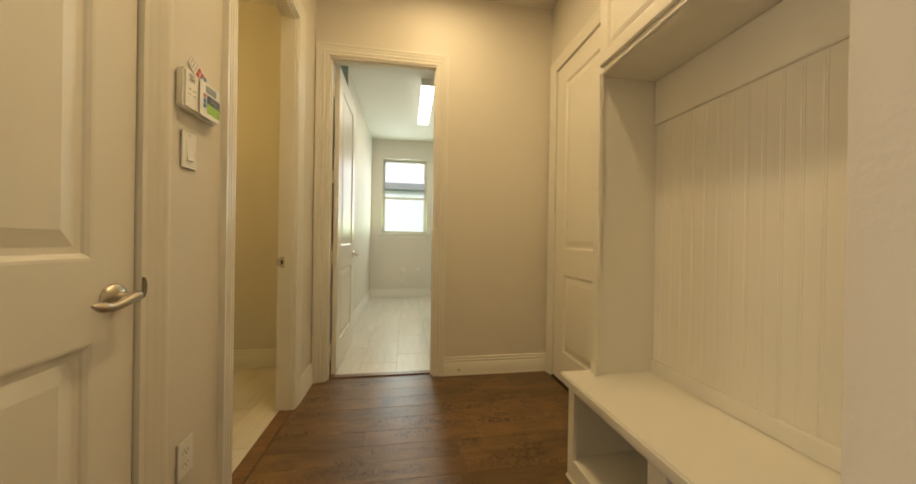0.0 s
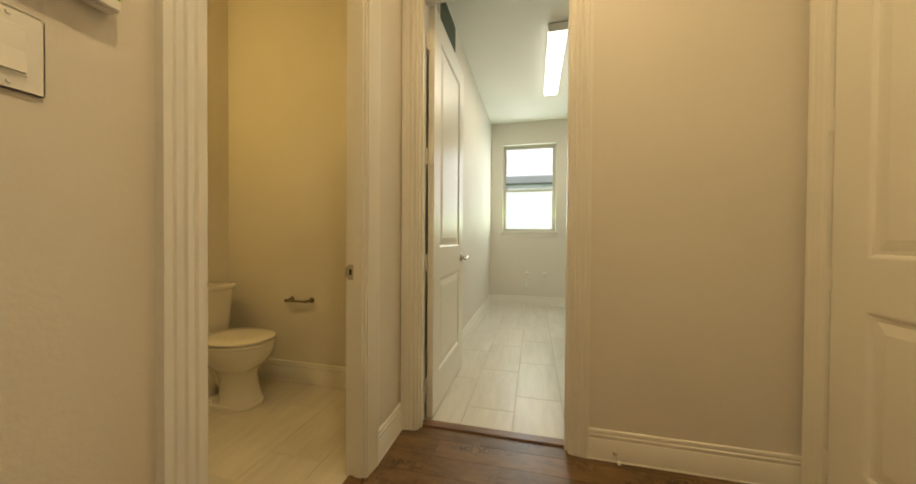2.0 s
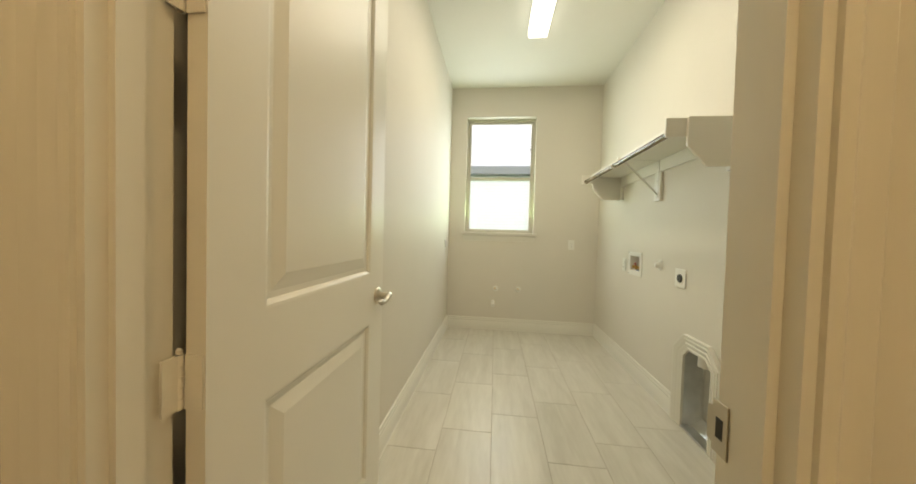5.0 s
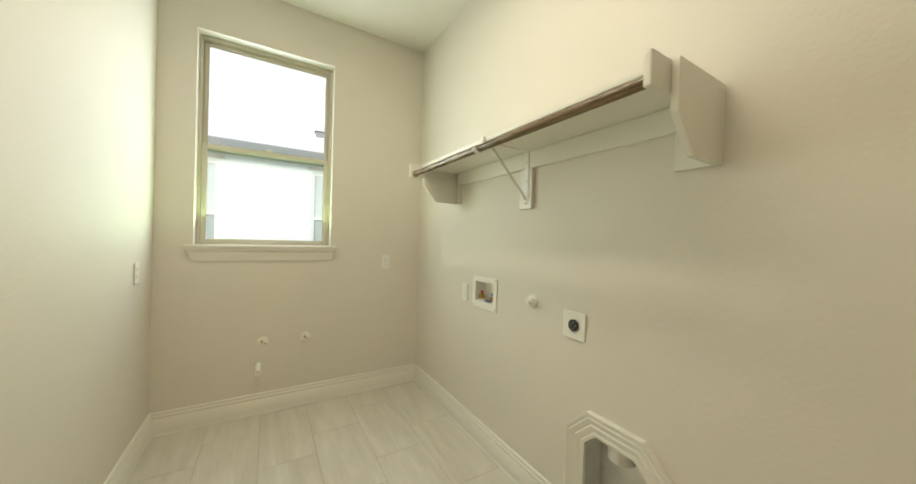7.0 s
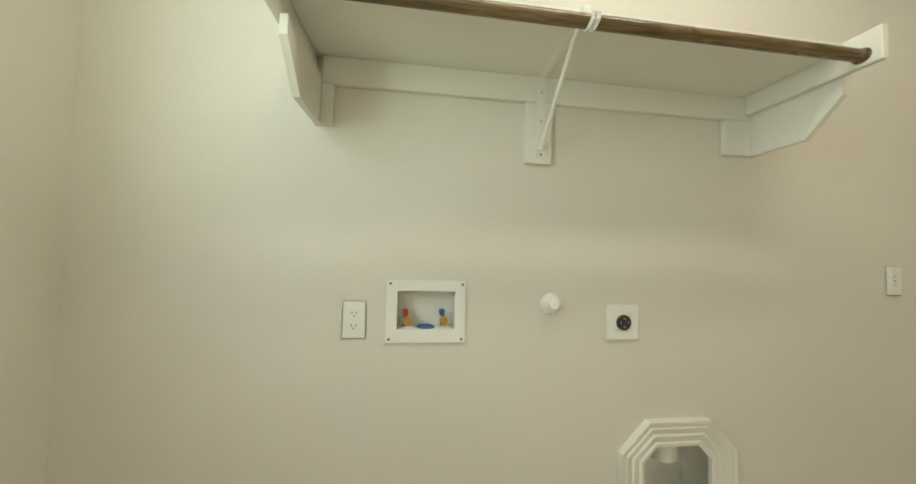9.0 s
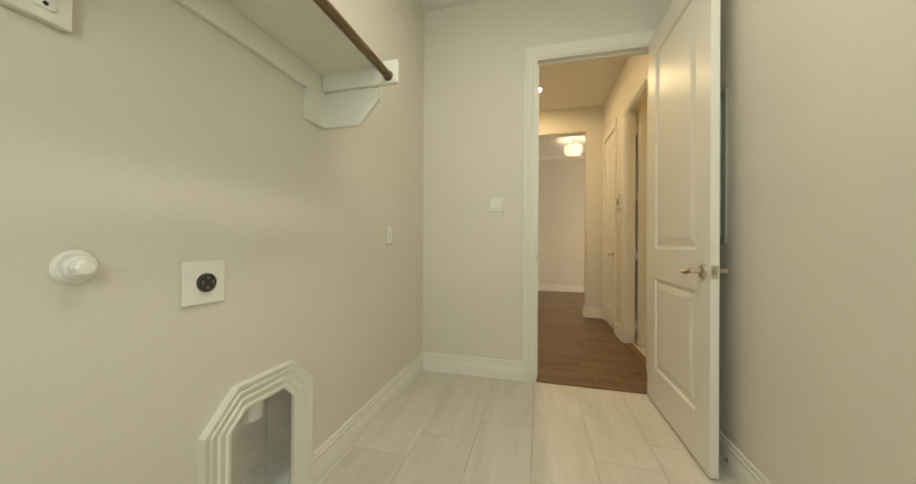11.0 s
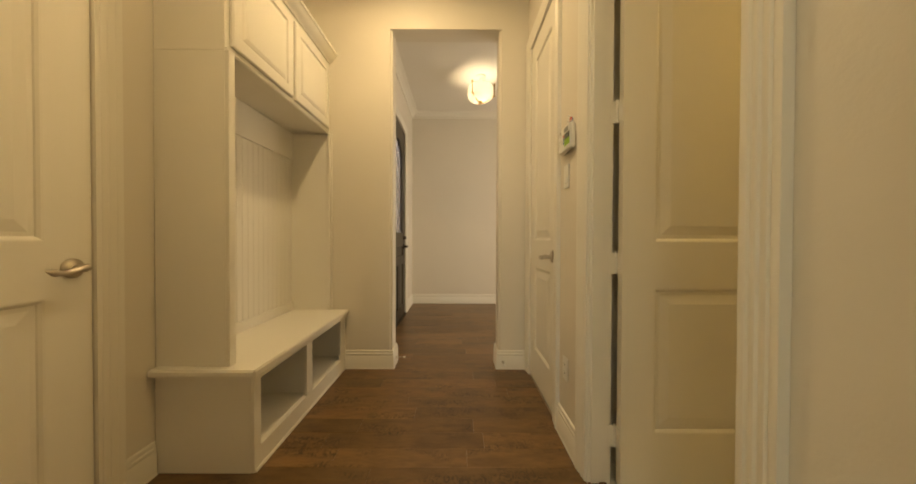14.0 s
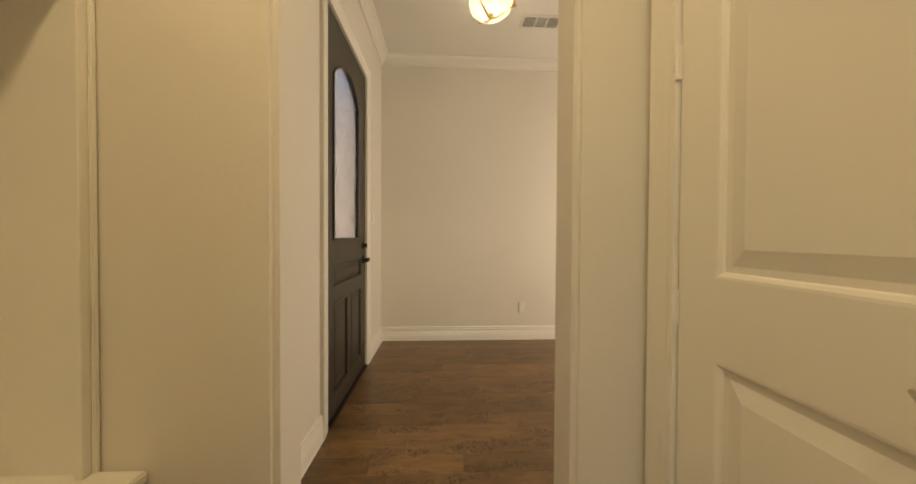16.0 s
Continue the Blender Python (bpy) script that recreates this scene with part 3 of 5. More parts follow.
def strike(at, label="brushed nickel strike plate on a door jamb"):
    bm = boxes(((-0.014, 0, -0.034), (0.014, 0.002, 0.034)), bevel=0.0008, seg=1)
    loft(bm, [[(x, y + 0.0002, -z), (x, y + 0.0018, -z), (x, y + 0.0018, z), (x, y + 0.0002, z)] for x, y, z in ((0.013, 0, 0.024), (0.022, 0.0005, 0.022), (0.029, -0.004, 0.018))])
    ob = tagged(part("strike_plate", bm, NICKEL), label, "strike plate")
    ob.matrix_world = at
    part("latch_hole", boxes(((-0.006, 0.0015, -0.013), (0.006, 0.0026, 0.013))), SLOT, ob)
    return ob


strike(pose(BE + 0.018, BD1 - J - 0.0005, 0.92, 0, 0, 180))
strike(pose(LD1 - J - 0.0005, 2.942, 0.935, 0, 0, 90))

bm = bmesh.new()
loft(bm, [[(x, 0.012 * math.sin(math.pi * i / 12) - 0.001, -0.027 * math.cos(math.pi * i / 12)) for i in range(13)] for x in (0.0, 0.003)])
cs = tagged(part("strike_plate", bm, DKNICKEL), "dull nickel half-round strike lip beside the closet door", "strike plate")
cs.matrix_world = pose(HW + 0.0135, CD1 + 0.001, 0.935)

# front door
fd = thing("door_5", "closed dark brown wooden front door with arched seeded glass", "door", pose(0.606, FD1 - 0.004, 0, 0, 0, -90), kind="structure")
W5, H5 = 0.909, DH - 0.006
GX0, GX1, GZ0, GZ1, RISE = 0.125, 0.71, 1.08, 2.085, 0.15
arch = [(GX0, GZ0), (GX1, GZ0)] + [(GX1 - (GX1 - GX0) * i / 16, GZ1 + RISE * math.sin(math.pi * i / 16) ** 0.8) for i in range(17)]


def plate_with_hole(outer, hole, y0, y1):
    bm = bmesh.new()
    es = []
    for loop in (outer, hole):
        vs = [bm.verts.new((x, y0, z)) for x, z in loop]
        es += [bm.edges.new((vs[i], vs[(i + 1) % len(vs)])) for i in range(len(vs))]
    bmesh.ops.triangle_fill(bm, use_beauty=True, edges=es)
    ex = bmesh.ops.extrude_face_region(bm, geom=list(bm.faces))
    for v in [g for g in ex["geom"] if isinstance(g, bmesh.types.BMVert)]:
        v.co.y = y1
    return bm


part("leaf", plate_with_hole([(0, 0.97), (W5, 0.97), (W5, H5), (0, H5)], arch, 0.0, 0.044), FDOOR, fd)
bm = bmesh.new()
zs = [0.015, 0.14, 0.70, 0.79, 0.93, 0.97]
for y, sign in ((0.0, -1), (0.044, 1)):
    def quad(xa, xb, za, zb):
        bm.faces.new([bm.verts.new(p) for p in ((xa, y, za), (xb, y, za), (xb, y, zb), (xa, y, zb))])
    for a, b in ((0.015, 0.14), (0.70, 0.79), (0.93, 0.97)):
        quad(0, W5, a, b)
    for a, b in ((0, 0.14), (0.415, 0.495), (W5 - 0.14, W5)):
        quad(a, b, 0.14, 0.70)
    for a, b in ((0, 0.14), (W5 - 0.14, W5)):
        quad(a, b, 0.79, 0.93)
    st = [(0, 0), (0.004, -0.004), (0.012, -0.003), (0.018, 0.012), (0.034, 0.012), (0.05, 0.004)]
    nest(bm, 0.14, 0.415, 0.14, 0.70, y, sign, st)
    nest(bm, 0.495, W5 - 0.14, 0.14, 0.70, y, sign, st)
    nest(bm, 0.14, W5 - 0.14, 0.79, 0.93, y, sign, st)
for p in (((0, 0, 0.015), (0, 0.044, 0.015), (0, 0.044, 0.97), (0, 0, 0.97)), ((W5, 0, 0.015), (W5, 0.044, 0.015), (W5, 0.044, 0.97), (W5, 0, 0.97)),
          ((0, 0, 0.015), (W5, 0, 0.015), (W5, 0.044, 0.015), (0, 0.044, 0.015))):
    bm.faces.new([bm.verts.new(q) for q in p])
bmesh.ops.remove_doubles(bm, verts=bm.verts, dist=0.0004)
part("lower_leaf", bm, FDOOR, fd)
bm = bmesh.new()
sweep(bm, arch[::-1], [(0.0, -0.002), (0.0, 0.008), (-0.008, 0.010), (-0.016, 0.003), (-0.016, -0.002)], lambda u, v, d: (u, -d, v), closed=True)
part("glass_bead", bm, FDOOR, fd, smooth=True)
bm = bmesh.new()
vs = [bm.verts.new((x, 0.018, z)) for x, z in arch]
f = bm.faces.new(vs)
ex = bmesh.ops.extrude_face_region(bm, geom=[f])
for v in [g for g in ex["geom"] if isinstance(g, bmesh.types.BMVert)]:
    v.co.y = 0.026
pane = part("pane", bm, SEEDY, fd, "arched seeded glass pane")
pane.visible_shadow = False
handle(fd, W5 - 0.07, 0.915, 0, -1, -1, BLACKM).name = "door_handle"
bm = lathe(bmesh.new(), (W5 - 0.07, 0, 1.03), "y", [(0, 0.03), (-0.006, 0.03), (-0.010, 0.024), (-0.012, 0.012), (-0.02, 0.012)])
box(bm, (W5 - 0.075, -0.034, 1.012), (W5 - 0.065, -0.018, 1.048), 0.003)
part("deadbolt", bm, BLACKM, fd, "dark bronze deadbolt turn", smooth=True)
for z in (0.20, 0.86, 1.55, 2.24):
    bm = boxes(((-0.002, -0.003, z - 0.044), (0.02, 0.001, z + 0.044)))
    lathe(bm, (-0.001, -0.006, z - 0.052), "z", [(0, 0.006), (0.104, 0.006)], 10)
    part("hinge", bm, BLACKM, fd, "dark bronze hinge")

# the hall's storage bench and lockers
KX = 0.768
bench = thing("storage_bench", "cream painted built-in storage bench with two open cubbies", "bench", pose(0, 0, 0))
part("seat_top", boxes(((0.741, 0.574, 0.432), (1.196, 1.733, 0.466)), bevel=0.006, seg=3), LOCK, bench, "rounded-edge painted bench seat")
part("end_panel", boxes(((KX + 0.018, 1.675, 0.002), (1.196, 1.694, 0.431))), LOCK, bench)
part("divider", boxes(((KX + 0.019, 1.155, 0.10), (1.18, 1.175, 0.431))), LOCK, bench)
part("back_panel", boxes(((1.18, 0.574, 0.002), (1.196, 1.675, 0.431))), LOCK, bench)
part("bottom_shelf", boxes(((KX + 0.019, 0.574, 0.082), (1.18, 1.155, 0.10)), ((KX + 0.019, 1.175, 0.082), (1.18, 1.675, 0.10))), LOCK, bench)
part("end_panel", boxes(((KX + 0.019, 0.574, 0.10), (1.18, 0.59, 0.431))), LOCK, bench)
for a, b in (((KX, 1.648, 0.002), (KX + 0.018, 1.694, 0.431)), ((KX, 1.14, 0.101), (KX + 0.018, 1.212, 0.40)), ((KX, 0.574, 0.002), (KX + 0.018, 0.668, 0.431)),
             ((KX, 0.668, 0.401), (KX + 0.018, 1.648, 0.431)), ((KX, 0.668, 0.002), (KX + 0.018, 1.648, 0.10))):
    part("face_frame", boxes((a, b), bevel=0.0012, seg=1), LOCK, bench)
part("seat_bead", boxes(((0.752, 0.574, 0.412), (KX - 0.0005, 1.71, 0.4315)), bevel=0.004, seg=2), LOCK, bench)
part("shoe_bead", boxes(((KX - 0.009, 0.574, 0.002), (KX - 0.0005, 1.694, 0.018)), bevel=0.003), LOCK, bench)

panelling = thing("wall_panelling", "cream painted beadboard back of the bench alcove with side panels", "panelling", pose(0, 0, 0))
part("side_panel", boxes(((0.893, 1.672, 0.4665), (1.197, 1.690, 1.831)), bevel=0.001, seg=1), LOCK, panelling)
part("stile", boxes(((0.874, 1.652, 0.4665), (0.892, 1.692, 1.831)), bevel=0.002, seg=1), LOCK, panelling)
part("side_panel", boxes(((0.893, 0.574, 0.4665), (1.197, 0.588, 1.831))), LOCK, panelling)
part("stile", boxes(((0.874, 0.574, 0.4665), (0.892, 0.612, 1.831)), bevel=0.002, seg=1), LOCK, panelling)
part("stile_bead", boxes(((0.864, 0.5745, 0.4665), (0.8735, 0.590, 1.829)), bevel=0.003), LOCK, panelling)
part("top_rail", boxes(((1.166, 0.5885, 1.625), (1.184, 1.6715, 1.831)), bevel=0.003), LOCK, panelling)
part("bottom_rail", boxes(((1.164, 0.5885, 0.4665), (1.182, 1.6715, 0.528)), bevel=0.003), LOCK, panelling)
bm = bmesh.new()
n, pw = 21, 1.083 / 21
outline = [(0.0, 0.0), (0.0, 0.0086), (0.002, 0.0090), (0.0045, 0.0095), (0.007, 0.0082), (0.0085, 0.0082), (0.011, 0.010), (pw - 0.003, 0.010), (pw - 0.0004, 0.0086), (pw - 0.0004, 0.0)]
loft(bm, [[(1.188 - d, u, z) for u, d in outline] for z in (0.5285, 1.6245)])
bead = mesh(bm, "bead_plank", LOCK)
for i in range(n):
    ob = new("plank", bead)
    ob.parent = panelling
    ob.location = (0, 0.5885 + i * pw, 0)

upper = thing("wall_cabinet", "cream painted wall cabinet with two raised-panel doors and crown", "cabinet", pose(0, 0, 0))
part("body", boxes(((0.892, 0.574, 1.832), (1.197, 1.690, 2.45)), bevel=0.0015, seg=1), LOCK, upper)
part("light_rail", boxes(((0.884, 0.574, 1.8325), (0.8915, 1.690, 1.846)), bevel=0.003), LOCK, upper)
CABF = [(0, 0), (0.004, 0.0), (0.05, 0.0), (0.054, 0.006), (0.060, 0.0085), (0.064, 0.0085), (0.069, 0.006), (0.085, 0.0015)]


def cabinet_door(y0, y1, z0, z1):
    bm = bmesh.new()
    nest(bm, -y1, -y0, z0, z1, 0.0, -1, CABF)
    for v in bm.verts:
        v.co = Vector((0.873 + v.co.y, -v.co.x, v.co.z))
    e = 0.005
    sides = [[(0.8905, y, z) for y, z in ((y0 - e, z0 - e), (y1 + e, z0 - e), (y1 + e, z1 + e), (y0 - e, z1 + e))],
             [(0.879, y, z) for y, z in ((y0 - e, z0 - e), (y1 + e, z0 - e), (y1 + e, z1 + e), (y0 - e, z1 + e))],
             [(0.873, y, z) for y, z in ((y0, z0), (y1, z0), (y1, z1), (y0, z1))]]
    loft(bm, sides, caps=False)
    bmesh.ops.remove_doubles(bm, verts=bm.verts, dist=0.0003)
    return part("door", bm, LOCK, upper)


cabinet_door(1.158, 1.655, 1.868, 2.335)
cabinet_door(0.618, 1.112, 1.868, 2.335)
bm = bmesh.new()
sweep(bm, [(0.891, 0.574), (0.891, 1.691), (1.197, 1.691)], [(0.0, 0.0), (0.012, 0.002), (0.016, 0.012), (0.022, 0.016), (0.034, 0.034), (0.050, 0.050), (0.054, 0.060), (0.062, 0.064), (0.062, 0.082), (0.0, 0.082)],
      lambda u, v, d: (u, v, 2.372 + d))
part("crown", bm, LOCK, upper, smooth=True)

# wall plates


def plate(name, label, category, at, kind, w=0.072, h=0.117):
    """A wall plate in its own x-z plane, facing -y."""
    p = thing(name, label, category, at, "wall plates")
    bm = boxes(((-w / 2, -0.0055, -h / 2), (w / 2, 0.0, h / 2)), bevel=0.0028, seg=3)
    part("cover", bm, PLATE, p, smooth=True)
    gangs = [0.0] if kind != "double_rocker" else [-0.023, 0.023]
    for gx in gangs:
        if "rocker" in kind:
            part("frame", boxes(((gx - 0.0175, -0.0066, -0.035), (gx + 0.0175, -0.005, 0.035)), bevel=0.0005, seg=1), PLATE, p)
            bm = bmesh.new()
            prof = [(-0.0062, -0.032), (-0.0115, -0.031), (-0.0078, 0.0), (-0.0066, 0.031), (-0.0062, 0.032)]
            loft(bm, [[(gx + sx, y, z) for y, z in prof] for sx in (-0.0145, 0.0145)])
            part("rocker", bm, PLATE, p)
        elif kind == "outlet":
            for z in (-0.0195, 0.0195):
                part("socket", loft(bmesh.new(), [[(gx + 0.0168 * math.cos(t), y, z + max(-0.0135, min(0.0135, 0.0172 * math.sin(t)))) for t in [2 * math.pi * k / 24 for k in range(24)]]
                                                  for y in (-0.005, -0.0072)]), PLATE, p)
                part("slots", boxes(((gx - 0.0075, -0.0076, z - 0.001), (gx - 0.0055, -0.0071, z + 0.007)), ((gx + 0.0055, -0.0076, z), (gx + 0.0075, -0.0071, z + 0.007)),
                     ((gx - 0.002, -0.0076, z - 0.009), (gx + 0.002, -0.0071, z - 0.005))), SLOT, p)
        elif kind == "combo":
            part("frame", boxes(((gx - 0.0175, -0.0066, -0.035), (gx + 0.0175, -0.005, 0.035)), bevel=0.0005, seg=1), PLATE, p)
            part("slots", boxes(((gx - 0.006, -0.0071, 0.012), (gx - 0.003, -0.0065, 0.022)), ((gx + 0.003, -0.0071, 0.012), (gx + 0.006, -0.0065, 0.022)),
                 ((gx - 0.006, -0.0071, -0.022), (gx - 0.003, -0.0065, -0.012)), ((gx + 0.003, -0.0071, -0.022), (gx + 0.006, -0.0065, -0.012)),
                 ((gx - 0.006, -0.0075, -0.004), (gx + 0.006, -0.0065, 0.004))), FAINT, p)
    for z in ((-0.048, 0.048) if kind in ("rocker", "double_rocker", "combo") else (0.0,)):
        for gx in gangs:
            part("screw", lathe(bmesh.new(), (gx, -0.0075, z), "y", [(0, 0.0022), (0.002, 0.003)], 10), PLATE, p)
    return p


plate("light_switch", "white rocker light switch on the hall wall", "light switch", pose(HW + 0.001, 1.466, 1.338, 0, 0, 90), "rocker")
plate("wall_outlet", "white duplex outlet low on the hall wall", "outlet", pose(HW + 0.001, 1.468, 0.372, 0, 0, 90), "outlet")
plate("light_switch", "white double rocker light switch beside the laundry door", "light switch", pose(0.548, LS + 0.001, 1.345, 0, 0, 180), "double_rocker", 0.117, 0.117)
plate("wall_outlet", "white duplex outlet below the laundry shelf", "outlet", pose(LE - 0.001, 5.62, 0.930, 0, 0, -90), "outlet")
plate("wall_outlet", "white outlet with test button on the laundry wall", "outlet", pose(LE - 0.001, 3.562, 1.088, 0, 0, -90), "combo")
plate("wall_outlet", "white duplex outlet beside the laundry window", "outlet", pose(0.848, LN - 0.001, 1.074, 0, 0, 0), "outlet")
plate("wall_outlet", "white duplex outlet on the bright laundry wall", "outlet", pose(LW + 0.001, 6.145, 1.05, 0, 0, 90), "outlet")
plate("wall_outlet", "white duplex outlet low on the foyer wall", "outlet", pose(-0.915, FS + 0.001, 0.352, 0, 0, 180), "outlet")
plate("light_switch", "white rocker light switch beside the front door", "light switch", pose(FE - 0.001, -1.50, 1.28, 0, 0, -90), "rocker")

# alarm keypad: local x-z plane facing -y
ala = thing("alarm_keypad", "white alarm keypad with grey screen and green sticker", "keypad", pose(HW + 0.001, 1.493, 1.515, 0, 0, 90))
part("case", boxes(((-0.088, -0.026, -0.06), (0.088, 0.0, 0.06)), bevel=0.006, seg=3), PLATE, ala, smooth=True)
part("cover_door", boxes(((-0.024, -0.0295, -0.058), (0.086, -0.0255, 0.058)), bevel=0.002), PLATE, ala)
part("screen", boxes(((0.008, -0.0302, 0.026), (0.064, -0.0292, 0.049)), bevel=0.0004, seg=1), GREYP, ala, "grey display")
st = part("sticker", boxes(((0.014, -0.0300, -0.040), (0.084, -0.0292, -0.008))), GREEN, ala, "green sticker")
part("sticker_top", boxes(((0.014, -0.0300, -0.008), (0.084, -0.0292, 0.020))), DKGREEN, ala, "dark sticker with a pale oval mark")
bm = bmesh.new()
ring = [(0.049 + 0.029 * math.cos(2 * math.pi * k / 28), 0.005 + 0.0085 * math.sin(2 * math.pi * k / 28)) for k in range(28)]
sweep(bm, ring, [(0, 0.0), (0, 0.0007), (0.0014, 0.0007), (0.0014, 0.0)], lambda u, v, d: (u, -0.0299 - d, v), closed=True)
box(bm, (0.032, -0.0304, 0.002), (0.066, -0.0298, 0.008))
part("mark", bm, GREYP, ala)
part("tab", boxes(((-0.004, -0.0300, 0.006), (0.009, -0.0292, 0.019))), RED, ala)
part("tab", boxes(((-0.004, -0.0300, -0.010), (0.009, -0.0292, 0.003))), BLUE, ala)
part("tab", boxes(((-0.004, -0.0300, -0.026), (0.009, -0.0292, -0.013))), BLUE, ala)
for i in range(4):
    part("speaker_slot", boxes(((-0.068, -0.0266, 0.028 + i * 0.006), (-0.042, -0.0258, 0.030 + i * 0.006))), SLOT, ala)
for i in range(2):
    for j in range(2):
        part("button", boxes(((-0.070 + j * 0.022, -0.0266, 0.002 - i * 0.016), (-0.058 + j * 0.022, -0.0256, 0.0035 - i * 0.016))), SLOT, ala)
card = thing("sticker_card", "small paper card with red and blue squares", "card", pose(HW + 0.002, 1.508, 1.606, 0, 28, 90))
part("paper", boxes(((-0.045, -0.0012, -0.02), (0.045, 0.0, 0.02))), PLATE, card)
for x, z, m in ((-0.005, 0.001, RED), (0.012, 0.001, RED), (0.012, -0.018, BLUE), (0.028, 0.001, BLUE), (-0.005, -0.018, RED)):
    part("square", boxes(((x, -0.0017, z), (x + 0.014, -0.0011, z + 0.016))), m, card)
part("print", boxes(*[((-0.041 + i * 0.012, -0.0017, -0.014 + j * 0.013), (-0.034 + i * 0.012, -0.0011, -0.010 + j * 0.013)) for i in range(3) for j in range(3)]), GREYP, card)

# ceiling fixtures


def can_light(x, y):
    c = thing("recessed_light", "lit round recessed ceiling light with white trim", "ceiling light", pose(x, y, HC), "recessed hall lights")
    part("trim_ring", lathe(bmesh.new(), (0, 0, 0), "z", [(-0.001, 0.062), (-0.001, 0.094), (-0.006, 0.092), (-0.010, 0.080), (-0.008, 0.066), (-0.004, 0.062)], 36), TRIM, c, smooth=True)
    part("lens", lathe(bmesh.new(), (0, 0, 0), "z", [(-0.003, 0.0), (-0.003, 0.0615), (-0.007, 0.0610), (-0.010, 0.03), (-0.0105, 0.0)], 32), LED, c, "glowing warm lens", smooth=True)


can_light(0.26, 1.24)
# assumed fixture, out of view, for the added lamp above it
can_light(0.26, 2.30)

tl = thing("tube_light", "lit rectangular wraparound ceiling light", "ceiling light", pose(0.257, 4.725, LC))
part("end_cap", boxes(((-0.085, -0.655, -0.072), (0.085, -0.637, -0.001)), bevel=0.004), VENTW, tl)
part("end_cap", boxes(((-0.085, 0.637, -0.072), (0.085, 0.655, -0.001)), bevel=0.004), VENTW, tl)
part("housing", boxes(((-0.09, -0.636, -0.018), (0.09, 0.636, -0.001))), VENTW, tl)
bm = bmesh.new()
prof = [(-0.080, -0.0185), (-0.080, -0.052), (-0.070, -0.068), (0.070, -0.068), (0.080, -0.052), (0.080, -0.0185)]
loft(bm, [[(x, y, z) for x, z in prof] for y in (-0.6365, 0.6365)])
part("diffuser", bm, DIFF, tl, "glowing white diffuser")

fl = thing("foyer_light", "lit semi-flush glass drum light with brass arms", "ceiling light", pose(-0.385, -0.80, FC))
part("canopy", lathe(bmesh.new(), (0, 0, 0), "z", [(-0.001, 0.062), (-0.014, 0.062), (-0.022, 0.05), (-0.026, 0.014), (-0.13, 0.012), (-0.135, 0.035), (-0.150, 0.036), (-0.155, 0.010)], 32), VENTW, fl, "cream ceiling canopy", smooth=True)
part("glass", loft(bmesh.new(), [circle((0, 0, z), r, "z", 40) for z, r in ((-0.118, 0.128), (-0.125, 0.142), (-0.150, 0.153), (-0.22, 0.153), (-0.258, 0.146), (-0.288, 0.118), (-0.303, 0.05), (-0.305, 0.001))], caps=False), SHADEG, fl, "glowing frosted glass bowl", smooth=True)
part("finial", lathe(bmesh.new(), (0, 0, 0), "z", [(-0.303, 0.024), (-0.314, 0.026), (-0.322, 0.014), (-0.336, 0.012), (-0.345, 0.0)], 20), GOLD, fl, smooth=True)
for k in range(3):
    a = radians(50 + 120 * k)
    bm = bmesh.new()
    c, s = math.cos(a), math.sin(a)
    box(bm, (0.160, -0.005, -0.262), (0.170, 0.005, -0.098), 0.002)
    box(bm, (0.152, -0.011, -0.126), (0.178, 0.011, -0.116), 0.002)
    box(bm, (0.152, -0.011, -0.258), (0.178, 0.011, -0.248), 0.002)
    path = [(0.165 - 0.165 * i / 10, 0, -0.253 - 0.078 * math.sin(i / 10 * math.pi / 2) ** 1.4) for i in range(11)]
    tube(bm, path, 0.0065, 8)
    ob = part("arm", bm, GOLD, fl, "slim brass arm", smooth=True)
    ob.rotation_euler = (0, 0, a)

cv = thing("ceiling_vent", "white louvred ceiling air vent", "vent", pose(-0.90, -1.295, FC))
part("frame", boxes(((-0.17, -0.085, -0.008), (0.17, -0.065, -0.001)), ((-0.17, 0.065, -0.008), (0.17, 0.085, -0.001)), ((-0.17, -0.065, -0.008), (-0.15, 0.065, -0.001)), ((0.15, -0.065, -0.008), (0.17, 0.065, -0.001)),
     ((-0.055, -0.065, -0.0075), (-0.045, 0.065, -0.001)), ((0.045, -0.065, -0.0075), (0.055, 0.065, -0.001))), VENTW, cv)
part("backing", boxes(((-0.15, -0.065, -0.002), (0.15, 0.065, -0.0008))), SLOT, cv)
slat = mesh(boxes(((-0.045, -0.0045, -0.0072), (0.045, 0.0015, -0.0062))), "slat", VENTW)
for i in range(9):
    ob = new("slat", slat)
    ob.parent = cv
    ob.location = (0, -0.058 + i * 0.0145, 0)
slat2 = mesh(boxes(((-0.0015, -0.062, -0.0072), (0.0045, 0.062, -0.0062))), "slat", VENTW)
for sx in (-1, 1):
    for i in range(6):
        ob = new("slat", slat2)
        ob.parent = cv
        ob.location = (sx * (0.063 + i * 0.0152), 0, 0)

# laundry window
win = thing("window_1", "tan vinyl single-hung window with white sill and clear glass", "window", pose(0, 0, 0), kind="structure")
Y0, Y1 = 6.515, 6.575


